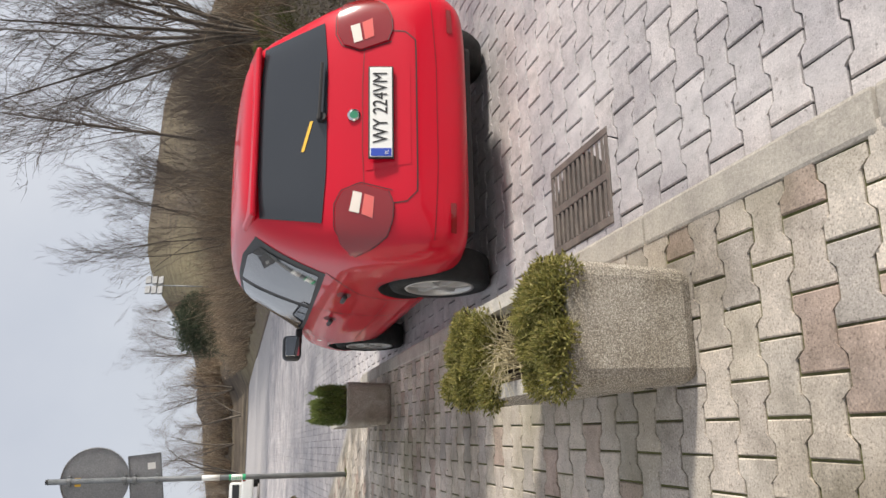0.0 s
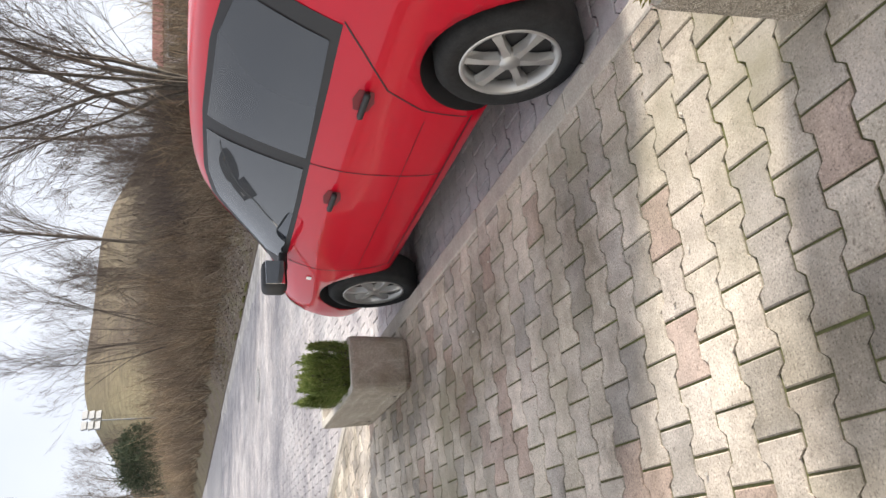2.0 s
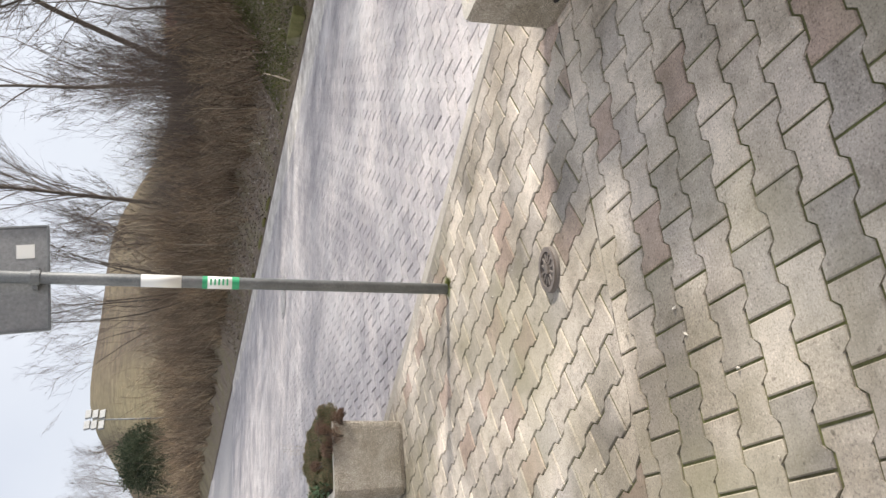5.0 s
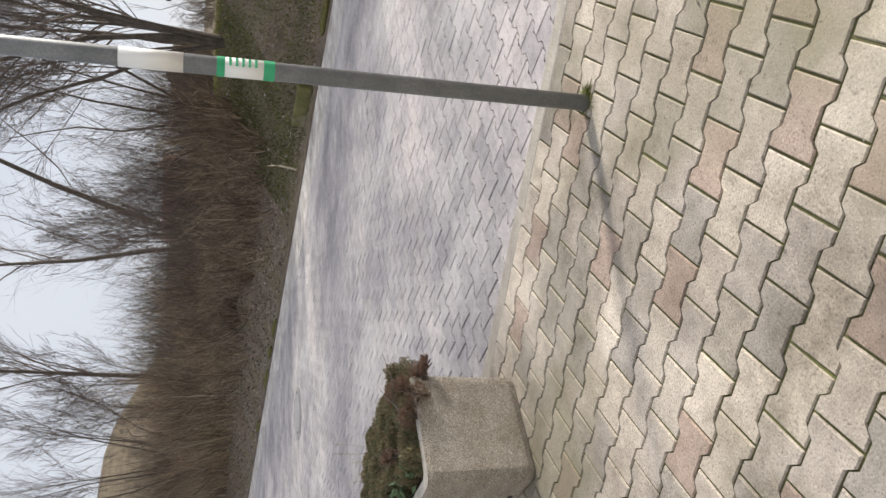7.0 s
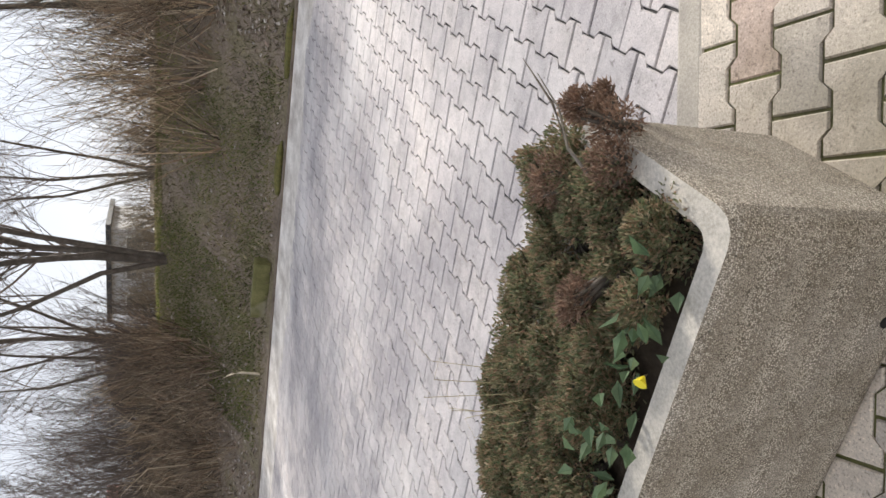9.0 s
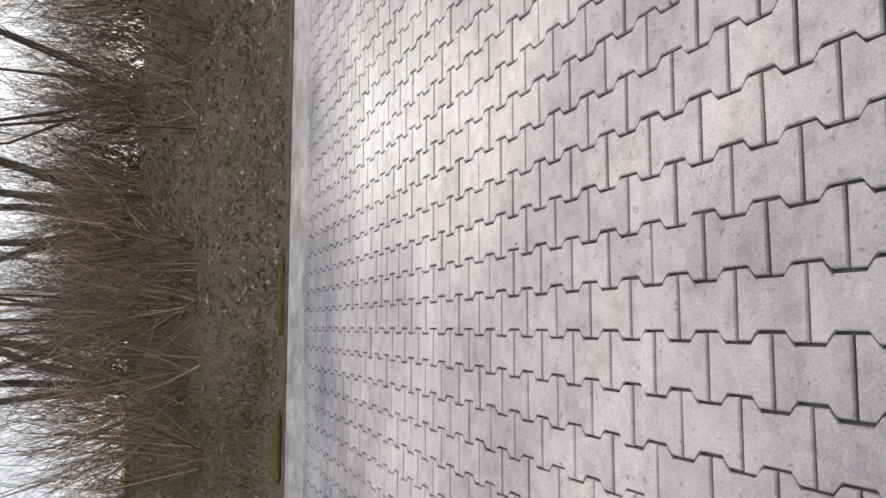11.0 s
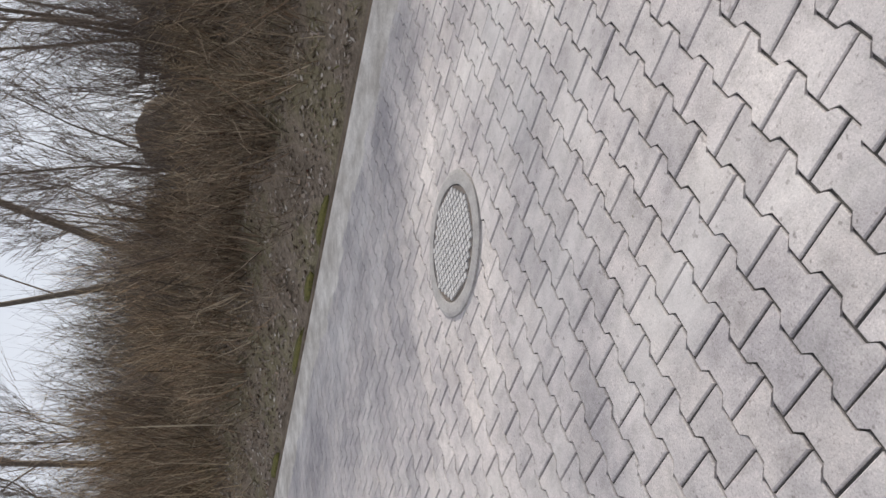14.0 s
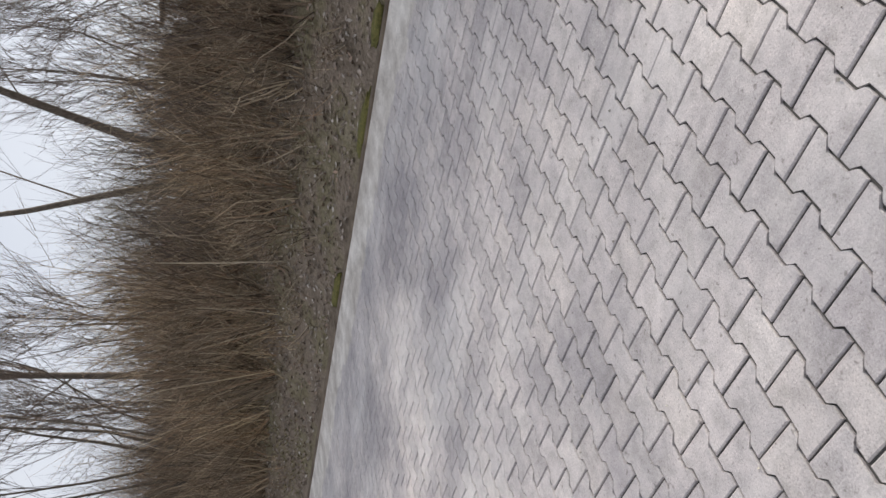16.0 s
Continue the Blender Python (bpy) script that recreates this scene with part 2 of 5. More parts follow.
M_SIGN = noisy("sign_back_grey", (0.21, 0.215, 0.22), (0.28, 0.285, 0.29), 5, 0.45, 0.05, 60, spec=0.5)
M_WHITE = plain("white_film", (0.75, 0.75, 0.72), 0.5)
M_GREEN = plain("green_print", (0.03, 0.35, 0.16), 0.5)
M_YELLOW = plain("yellow_film", (0.75, 0.45, 0.05), 0.5)
M_BARK = noisy("bark", (0.075, 0.062, 0.05), (0.14, 0.12, 0.10), 9, 0.95, 0.8, 45)
M_BARKP = noisy("pale_bark", (0.14, 0.12, 0.10), (0.26, 0.23, 0.19), 6, 0.95, 0.6, 45)
M_TWIG = varied("bare_twigs", [(0.10, 0.08, 0.07), (0.15, 0.12, 0.10), (0.20, 0.16, 0.13), (0.13, 0.11, 0.10)], 0.9)
M_SHRUB = varied("bare_shrub", [(0.075, 0.058, 0.043), (0.16, 0.122, 0.088), (0.27, 0.21, 0.15), (0.11, 0.086, 0.064), (0.42, 0.34, 0.24), (0.21, 0.157, 0.115), (0.31, 0.21, 0.14), (0.50, 0.42, 0.31)], 0.9, patch=((0.66, 0.63, 0.62), (1.3, 1.25, 1.12)))
M_SCRUB = varied("grey_scrub", [(0.13, 0.115, 0.095), (0.18, 0.155, 0.125), (0.24, 0.205, 0.16), (0.30, 0.255, 0.19)], 0.9, patch=((0.75, 0.75, 0.76), (1.2, 1.18, 1.1)))
M_LITTER = varied("dead_leaves", [(0.17, 0.13, 0.10), (0.28, 0.225, 0.185), (0.42, 0.36, 0.31), (0.20, 0.16, 0.13), (0.58, 0.53, 0.47), (0.12, 0.095, 0.08), (0.34, 0.25, 0.19)], 0.9)
M_GRASS = varied("grass_blades", [(0.12, 0.12, 0.05), (0.17, 0.165, 0.065), (0.25, 0.21, 0.12), (0.30, 0.25, 0.165), (0.17, 0.145, 0.09), (0.21, 0.17, 0.12)], 0.8, patch=((0.6, 0.58, 0.58), (1.4, 1.4, 1.2)), thin=0.25)
M_TURF = varied("mossy_turf", [(0.09, 0.12, 0.035), (0.14, 0.17, 0.05), (0.20, 0.21, 0.075), (0.26, 0.24, 0.11), (0.12, 0.13, 0.045)], 0.85, patch=((0.65, 0.65, 0.6), (1.3, 1.3, 1.1)), thin=0.25)
M_STRAW = varied("dry_grass", [(0.42, 0.36, 0.22), (0.52, 0.45, 0.28), (0.34, 0.29, 0.17)], 0.8)
M_JUNIPER = varied("juniper_sprigs", [(0.20, 0.205, 0.06), (0.31, 0.295, 0.085), (0.44, 0.39, 0.13), (0.26, 0.245, 0.08), (0.52, 0.45, 0.19), (0.15, 0.155, 0.055)], 0.75, thin=0.3)
M_PINE = varied("pine_needles", [(0.13, 0.18, 0.05), (0.19, 0.25, 0.07), (0.27, 0.32, 0.10), (0.15, 0.20, 0.06), (0.34, 0.37, 0.14)], 0.65, thin=0.4)
M_HEATH = varied("evergreen_sprigs", [(0.14, 0.18, 0.10), (0.21, 0.24, 0.13), (0.34, 0.25, 0.16), (0.42, 0.27, 0.19), (0.19, 0.23, 0.14), (0.28, 0.27, 0.15), (0.46, 0.38, 0.26)], 0.8, thin=0.4)
M_RUST = varied("rusty_sprigs", [(0.24, 0.155, 0.115), (0.32, 0.205, 0.15), (0.19, 0.135, 0.105), (0.38, 0.28, 0.21)], 0.85, thin=0.4)
M_SPRUCE = varied("spruce_needles", [(0.05, 0.07, 0.045), (0.08, 0.10, 0.06), (0.11, 0.125, 0.08)], 0.75)
M_LEAF = varied("broad_leaves", [(0.10, 0.16, 0.08), (0.14, 0.20, 0.11), (0.085, 0.13, 0.07)], 0.5, thin=0.3)
M_PAINT = plain("red_car_paint", (0.52, 0.003, 0.020), 0.45, 0.0, 0.6)
M_PAINT.node_tree.nodes["Principled BSDF"].inputs["Specular IOR Level"].default_value = 0.1
M_GLASS = plain("tinted_glass", (0.030, 0.034, 0.040), 0.03, 0.0, 0.4)
M_RUBBER = noisy("tyre_rubber", (0.018, 0.018, 0.018), (0.03, 0.03, 0.03), 20, 0.85, 0.3, 120)
M_RIMS = plain("silver_wheel_cover", (0.50, 0.495, 0.48), 0.35, 0.6)
M_BLACK = plain("black_plastic", (0.018, 0.018, 0.019), 0.55)
M_LAMP = plain("red_lamp_lens", (0.22, 0.002, 0.004), 0.2, 0.0, 1.0)
M_LAMPO = plain("pale_red_lens", (0.70, 0.13, 0.11), 0.15, 0.0, 1.0)
# darkened paint red, stands in for shade in creases and recesses
M_CREASE_SHADE = plain("shadow_seam", (0.16, 0.003, 0.006), 0.5)
M_LAMPW = plain("clear_lamp_lens", (0.78, 0.70, 0.62), 0.12, 0.0, 1.0)
M_BLUE = plain("blue_film", (0.02, 0.06, 0.40), 0.5)
M_INK = plain("black_ink", (0.015, 0.015, 0.015), 0.6)
M_CHROME = plain("chrome", (0.7, 0.7, 0.7), 0.15, 1.0)
M_MIRROR = plain("mirror_glass", (0.8, 0.82, 0.85), 0.02, 1.0)


def aggregate(name):
    """Exposed pebbles in grey-brown cement."""
    m, nt, b, ln = shader(name)
    g = nt.nodes.new("ShaderNodeNewGeometry")
    v = nt.nodes.new("ShaderNodeTexVoronoi")
    v.inputs["Scale"].default_value = 400
    ln.new(g.outputs["Position"], v.inputs["Vector"])
    sep = nt.nodes.new("ShaderNodeSeparateColor")
    ln.new(v.outputs["Color"], sep.inputs[0])
    r = ramp(nt, [(0.0, (0.24, 0.22, 0.195)), (0.3, (0.42, 0.385, 0.345)), (0.65, (0.60, 0.56, 0.505)), (1.0, (0.84, 0.80, 0.74))])
    ln.new(sep.outputs[0], r.inputs[0])
    rd = ramp(nt, [(0.3, (1, 1, 1)), (0.62, (0.42, 0.40, 0.37))])
    ln.new(v.outputs["Distance"], rd.inputs[0])
    col = mix(nt, 1.0, r.outputs[0], rd.outputs[0], "MULTIPLY")
    st = noise_tex(nt, 5, 5, 0.65)
    rs = ramp(nt, [(0.35, (0.72, 0.68, 0.60)), (0.65, (1.1, 1.08, 1.04))])
    ln.new(st.outputs[0], rs.inputs[0])
    ln.new(mix(nt, 1.0, col, rs.outputs[0], "MULTIPLY"), b.inputs["Base Color"])
    b.inputs["Roughness"].default_value = 0.85
    bp = nt.nodes.new("ShaderNodeBump")
    bp.inputs["Strength"].default_value = 0.7
    bp.inputs["Distance"].default_value = 0.004
    bp.invert = True
    ln.new(v.outputs["Distance"], bp.inputs["Height"])
    ln.new(bp.outputs[0], b.inputs["Normal"])
    return m


M_AGG = aggregate("exposed_aggregate")


def terrain_material():
    """Leaf litter and rough grass near by, brown scrub and straw meadow on the hill."""
    m, nt, b, ln = shader("verge_and_hill")
    a = noise_tex(nt, 1.3, 6, 0.65)
    ra = ramp(nt, [(0.3, (0.15, 0.12, 0.09)), (0.46, (0.26, 0.21, 0.165)), (0.6, (0.22, 0.19, 0.12)), (0.72, (0.34, 0.29, 0.22))])
    ln.new(a.outputs[0], ra.inputs[0])
    f = noise_tex(nt, 30, 6, 0.75)
    rf = ramp(nt, [(0.3, (0.55, 0.55, 0.55)), (0.7, (1.35, 1.35, 1.35))])
    ln.new(f.outputs[0], rf.inputs[0])
    near = mix(nt, 1.0, ra.outputs[0], rf.outputs[0], "MULTIPLY")
    h = noise_tex(nt, 0.022, 9, 0.7)
    rh = ramp(nt, [(0.38, (0.10, 0.08, 0.065)), (0.5, (0.14, 0.112, 0.084)), (0.62, (0.185, 0.152, 0.105))])
    ln.new(h.outputs[0], rh.inputs[0])
    h2 = noise_tex(nt, 0.35, 8, 0.8)
    rh2 = ramp(nt, [(0.34, (0.6, 0.6, 0.62)), (0.66, (1.3, 1.3, 1.25))])
    ln.new(h2.outputs[0], rh2.inputs[0])
    g = nt.nodes.new("ShaderNodeNewGeometry")
    s = nt.nodes.new("ShaderNodeSeparateXYZ")
    ln.new(g.outputs["Position"], s.inputs[0])
    # straw meadow on the western shoulder, scrub on the rest of the hill
    ratio = nt.nodes.new("ShaderNodeMath")
    ratio.operation = "DIVIDE"
    ln.new(s.outputs[0], ratio.inputs[0])
    ln.new(s.outputs[1], ratio.inputs[1])
    edge = nt.nodes.new("ShaderNodeMath")
    edge.operation = "MULTIPLY_ADD"
    edge.inputs[1].default_value = 0.22
    ln.new(h.outputs[0], edge.inputs[0])
    ln.new(ratio.outputs[0], edge.inputs[2])
    shoulder = nt.nodes.new("ShaderNodeMapRange")
    shoulder.inputs[1].default_value, shoulder.inputs[2].default_value = 0.41, 0.33
    ln.new(edge.outputs[0], shoulder.inputs[0])
    foot = nt.nodes.new("ShaderNodeMapRange")
    foot.inputs[1].default_value, foot.inputs[2].default_value = 0.20, 0.26
    ln.new(edge.outputs[0], foot.inputs[0])
    both = nt.nodes.new("ShaderNodeMath")
    both.operation = "MULTIPLY"
    ln.new(shoulder.outputs[0], both.inputs[0])
    ln.new(foot.outputs[0], both.inputs[1])
    hill = mix(nt, both.outputs[0], rh.outputs[0], (0.25, 0.21, 0.13))
    far = mix(nt, 1.0, hill, rh2.outputs[0], "MULTIPLY")
    mr = nt.nodes.new("ShaderNodeMapRange")
    mr.inputs[1].default_value, mr.inputs[2].default_value = 40, 75
    ln.new(s.outputs[1], mr.inputs[0])
    ln.new(mix(nt, mr.outputs[0], near, far), b.inputs["Base Color"])
    b.inputs["Roughness"].default_value = 0.97
    b.inputs["Specular IOR Level"].default_value = 0.1
    bp = nt.nodes.new("ShaderNodeBump")
    bp.inputs["Strength"].default_value = 0.8
    bp.inputs["Distance"].default_value = 0.03
    ln.new(f.outputs[0], bp.inputs["Height"])
    ln.new(bp.outputs[0], b.inputs["Normal"])
    return m


M_TERRAIN = terrain_material()

# ---- plan ----
ROAD_Z = -0.12
KERB_X = 1.92            # walk side of the parking kerb
FAR_X = 7.25             # far edge of the road
CORNER = Vector((1.92, 8.38))
DIAG = Vector((-0.44, 0.898)).normalized()   # the slanting end of the pavement
SEAM_Y = 7.86


def diag_x(y):
    return CORNER.x + DIAG.x / DIAG.y * (y - CORNER.y)


def height(x, y):
    """The lie of the land."""
    z = -0.22
    if x > FAR_X:
        d = x - FAR_X
        z = -0.10 + min(d, 0.5) * 0.15 + max(0, min(d - 0.5, 2.55)) * 0.47
        z += 0.05 * noise.noise(Vector((x * 0.9, y * 0.9, 0))) * min(d, 1)
    if x < -14 or y < -14:
        z = -0.18
    r = math.hypot(x, y)
    if r > 40:
        az = math.degrees(math.atan2(x, y))
        lift = 19 * math.exp(-((az - 19) / 10.0) ** 4) + 9 * math.exp(-((az - 4) / 13) ** 2) + 8 * math.exp(-((az - 36) / 9) ** 2) + 1.0 * math.exp(-((az - 80) / 40) ** 2)
        t = min(1, max(0, (r - 70) / 150))
        t = t * t * (3 - 2 * t)
        z += lift * t + 1.2 * noise.noise(Vector((x * 0.02, y * 0.02, 3))) * t
        if az < -20 or az > 140:
            z = min(z, -0.2)
    return z


# ---- ground ----
def spaced(lo, hi, near_lo, near_hi, fine, grow):
    out, s = [], fine
    v = near_lo
    while v < near_hi:
        out.append(v)
        v += fine
    s = fine
    while v < hi:
        out.append(v)
        s *= grow
        v += s
    out.append(hi)
    v, s = near_lo, fine
    low = []
    while v > lo:
        s *= grow
        v -= s
        low.append(max(v, lo))
    return sorted(set(low)) + out


xs = sorted(set(spaced(-700, 900, FAR_X - 0.01, 18, 0.3, 1.13)))
ys = sorted(set(spaced(-700, 900, 0, 40, 0.5, 1.10)))
gv = [(x, y, height(x, y)) for y in ys for x in xs]
gf = [(j * len(xs) + i, j * len(xs) + i + 1, (j + 1) * len(xs) + i + 1, (j + 1) * len(xs) + i) for j in range(len(ys) - 1) for i in range(len(xs) - 1)]
ground = tagged(mesh_ob("ground", gv, gf, M_TERRAIN, smooth=True), "brown winter verge, leaf litter and distant scrub hill", "ground", kind="structure")


def slab(name, pts, z0, z1, material, label, category):
    n = len(pts)
    verts = [(x, y, z0) for x, y in pts] + [(x, y, z1) for x, y in pts]
    faces = [tuple(range(n, 2 * n)), tuple(reversed(range(n)))] + [(i, (i + 1) % n, n + (i + 1) % n, n + i) for i in range(n)]
    return tagged(mesh_ob(name, verts, faces, material), label, category, kind="structure")


END_Y = 34.0
road = slab("road", [(KERB_X + 0.05, -6), (FAR_X, -6), (FAR_X, END_Y), (-8, END_Y), (-8, 28), (diag_x(12.5), 12.5), tuple(CORNER)], ROAD_Z - 0.09, ROAD_Z - 0.0095, M_BEDR, "road paved with interlocking grey concrete blocks", "road")
far_road = slab("road_far", [(-8, END_Y), (FAR_X, END_Y), (FAR_X + 2, 130), (-8, 130)], ROAD_Z - 0.09, ROAD_Z, M_FARROAD, "far stretch of grey paved road", "road")
walk_bed = slab("pavement", [(-9, -6), (KERB_X + 0.02, -6), (KERB_X + 0.02, CORNER.y), (diag_x(12.5), 12.5), (-8, 28), (-9, 28)], ROAD_Z - 0.09, -0.0075, M_BED, "footway of worn interlocking concrete blocks with mossy joints", "pavement")


# ---- kerbs ----
def kerb_run(name, start, direction, length, width, top, bottom, label, piece=1.0, material=None):
    root = tagged(new(name), label, "kerb", kind="structure")
    d = Vector((*direction, 0)).normalized()
    side = Vector((d.y, -d.x, 0))
    bm = box(0, width, 0.002, piece - 0.004, bottom, top, 0.012)
    me = bpy.data.meshes.new("kerb_stone")
    bm.to_mesh(me)
    bm.free()
    me.materials.append(material or M_KERB)
    n = int(length / piece)
    turn = math.atan2(-d.x, d.y)
    for i in range(n):
        ob = new("kerb_stone", me)
        p = Vector((*start, 0)) + d * piece * i
        ob.matrix_basis = Matrix.Translation(p + Vector((0, 0, random.uniform(-0.004, 0.002)))) @ Matrix.Rotation(turn + random.uniform(-0.003, 0.003), 4, "Z")
        ob.parent = root
    return root


kerb_run("kerb_parking", (KERB_X, -5.62), (0, 1), 14.01, 0.11, 0.005, -0.2, "worn concrete kerb between footway and parking lane")
kerb_run("kerb_corner", tuple(CORNER), tuple(DIAG), 9.0, 0.10, 0.003, -0.2, "worn concrete edging at the slanting end of the footway")
kerb_run("kerb_far", (FAR_X - 0.02, -5), (0, 1), 60, 0.10, -0.07, -0.3, "earth-stained low kerb along the verge", 1.0, M_EARTH)


# ---- car ----
def car():
    root = tagged(new("car"), "parked red five-door hatchback with silver wheel covers", "car")
    # y, bottom, belt, top, half widths at sill, middle, belt, roof
    st = [(0.00, 0.36, 0.47, 0.58, 0.52, 0.60, 0.58, 0.50),
          (0.03, 0.305, 0.51, 0.66, 0.66, 0.74, 0.72, 0.62),
          (0.09, 0.275, 0.63, 0.84, 0.72, 0.80, 0.75, 0.66),
          (0.14, 0.26, 0.80, 1.00, 0.74, 0.815, 0.76, 0.67),
          (0.24, 0.24, 0.94, 1.13, 0.75, 0.82, 0.765, 0.64),
          (0.38, 0.22, 0.97, 1.32, 0.76, 0.82, 0.77, 0.59),
          (0.47, 0.215, 0.97, 1.43, 0.765, 0.82, 0.77, 0.565),
          (0.62, 0.21, 0.965, 1.455, 0.77, 0.82, 0.77, 0.57),
          (1.00, 0.20, 0.955, 1.485, 0.77, 0.82, 0.77, 0.58),
          (1.50, 0.20, 0.94, 1.495, 0.77, 0.82, 0.772, 0.585),
          (2.00, 0.20, 0.925, 1.48, 0.77, 0.82, 0.772, 0.58),
          (2.35, 0.20, 0.915, 1.42, 0.77, 0.82, 0.77, 0.565),
          (2.70, 0.20, 0.90, 1.20, 0.77, 0.82, 0.765, 0.58),
          (3.02, 0.20, 0.86, 0.99, 0.765, 0.82, 0.755, 0.63),
          (3.35, 0.20, 0.82, 0.92, 0.755, 0.815, 0.745, 0.64),
          (3.62, 0.20, 0.76, 0.86, 0.73, 0.80, 0.72, 0.62),
          (3.82, 0.20, 0.66, 0.76, 0.66, 0.74, 0.66, 0.56),
          (3.94, 0.22, 0.52, 0.66, 0.52, 0.60, 0.54, 0.44),
          (3.99, 0.28, 0.46, 0.56, 0.34, 0.40, 0.36, 0.28)]
    bm = bmesh.new()
    rings = []
    for y, zb, zl, zt, w0, w1, w2, w3 in st:
        lo, hi = zb + 0.05 + (zl - zb) * 0.18, zb + (zl - zb) * 0.62
        half = [(0, zb), (w0 * 0.8, zb), (w0, zb + 0.03), (w1 - 0.005, lo), (w1, hi), (w2, zl), (w3, zt - 0.045), (w3 * 0.72, zt - 0.008), (0, zt)]
        loop = half + [(-x, z) for x, z in reversed(half[1:-1])]
        rings.append([bm.verts.new((x, y, z)) for x, z in loop])
    for a, b in zip(rings, rings[1:]):
        for i in range(len(a)):
            j = (i + 1) % len(a)
            bm.faces.new((a[i], a[j], b[j], b[i]))
    bm.faces.new(list(reversed(rings[0])))
    bm.faces.new(rings[-1])
    body = part("body", bm, M_PAINT, None, "", True)
    body.data.materials.append(M_BLACK)
    sub = body.modifiers.new("round", "SUBSURF")
    sub.levels = sub.render_levels = 2
    arches = []
    for ya in (0.68, 3.13):
        for sx in (-1, 1):
            cb = cyl(0.345, 0.345, -0.17, 0.17, 40)
            cut = part("arch", cb, M_BLACK)
            cut.matrix_basis = pose(sx * 0.75, ya, 0.30, 0, 90, 0)
            md = body.modifiers.new("arch", "BOOLEAN")
            md.object, md.operation, md.solver = cut, "DIFFERENCE", "EXACT"
            md.material_mode = "TRANSFER"
            arches.append(cut)
    dg = bpy.context.evaluated_depsgraph_get()
    dg.update()
    made = bpy.data.meshes.new_from_object(body.evaluated_get(dg), preserve_all_data_layers=True, depsgraph=dg)
    body.modifiers.clear()
    body.data = made
    made.polygons.foreach_set("use_smooth", [True] * len(made.polygons))
    for c in arches:
        bpy.data.objects.remove(c)
    body.parent = root
    from mathutils.bvhtree import BVHTree
    tree = BVHTree.FromPolygons([v.co for v in made.vertices], [tuple(p.vertices) for p in made.polygons])

    def cast(u, w, axis):
        if axis == "left":
            o, d = Vector((-3, u, w)), Vector((1, 0, 0))
        elif axis == "right":
            o, d = Vector((3, u, w)), Vector((-1, 0, 0))
        elif axis == "rear":
            o, d = Vector((u, -3, w)), Vector((0, 1, 0))
        elif axis == "front":
            o, d = Vector((u, 7, w)), Vector((0, -1, 0))
        elif axis in ("corner_left", "corner_right"):
            s = -1 if axis == "corner_left" else 1
            d = Vector((-s * 0.707, 0.707, 0))
            o = Vector((s * 0.66, 0.16, w)) + Vector((s * 0.707, 0.707, 0)) * u - d * 3
        else:
            o, d = Vector((u, w, 3)), Vector((0, 0, -1))
        h = tree.ray_cast(o, d)
        return (h[0], h[1]) if h[0] is not None else (o + d * 2.5, -d)

    def panel(name, top, low, axis, material, off=0.005, parent=None, label="", nu=14, nv=8):
        """A skin laid on the body between two lines."""
        def along(line, t):
            k = t * (len(line) - 1)
            i = min(int(k), len(line) - 2)
            f = k - i
            return (line[i][0] + (line[i + 1][0] - line[i][0]) * f, line[i][1] + (line[i + 1][1] - line[i][1]) * f)
        verts = []
        for j in range(nv + 1):
            for i in range(nu + 1):
                a, b = along(top, i / nu), along(low, i / nu)
                u, w = a[0] + (b[0] - a[0]) * j / nv, a[1] + (b[1] - a[1]) * j / nv
                p, n = cast(u, w, axis)
                if n.dot(p - Vector((0, p.y if axis in ("left", "right") else 2, 0.7))) < 0:
                    n = -n
                verts.append(tuple(p + n * off))
        m = nu + 1
        faces = [(j * m + i, j * m + i + 1, (j + 1) * m + i + 1, (j + 1) * m + i) for j in range(nv) for i in range(nu)]
        return mesh_ob(name, verts, faces, material, parent or root, True, label)

    def line(name, pts, axis, width=0.007, material=M_INK, off=0.002, label="", parent=None):
        top = [(u, w) for u, w in pts]
        low = []
        for i, (u, w) in enumerate(pts):
            a, b = pts[max(i - 1, 0)], pts[min(i + 1, len(pts) - 1)]
            d = Vector((b[0] - a[0], b[1] - a[1])).normalized()
            low.append((u - d.y * width, w + d.x * width))
        return panel(name, top, low, axis, material, off, parent, label, max(24, 8 * len(pts)), 1)

    def lens(pts):
        return [(-0.235 + (u + 0.16) * 0.80, 0.675 + (w - 0.58) * 0.78 + (u + 0.16) * 0.10) for u, w in pts]

    for ax in ("left", "right"):
        panel("window_surround", [(0.56, 1.34), (1.0, 1.40), (1.5, 1.415), (2.0, 1.395), (2.30, 1.34), (2.92, 0.965)], [(0.62, 0.955), (1.0, 0.945), (1.5, 0.935), (2.0, 0.92), (2.3, 0.915), (2.94, 0.90)], ax, M_BLACK, 0.003, label="black window frames", nu=34, nv=10)
        panel("rear_door_window", [(0.66, 1.31), (0.95, 1.37), (1.52, 1.39)], [(0.72, 0.985), (1.0, 0.975), (1.55, 0.955)], ax, M_GLASS, 0.007, label="tinted side glass")
        panel("front_door_window", [(1.63, 1.39), (2.0, 1.37), (2.26, 1.31), (2.74, 1.02)], [(1.65, 0.955), (2.0, 0.945), (2.3, 0.94), (2.76, 0.935)], ax, M_GLASS, 0.007, label="tinted side glass")
        line("door_gap", [(0.60, 0.95), (0.72, 0.86), (0.92, 0.72), (1.02, 0.55), (1.06, 0.34)], ax)
        line("door_gap", [(1.585, 0.94), (1.59, 0.8), (1.57, 0.55), (1.56, 0.30)], ax)
        line("door_gap", [(2.74, 0.90), (2.76, 0.7), (2.72, 0.5), (2.66, 0.30)], ax)
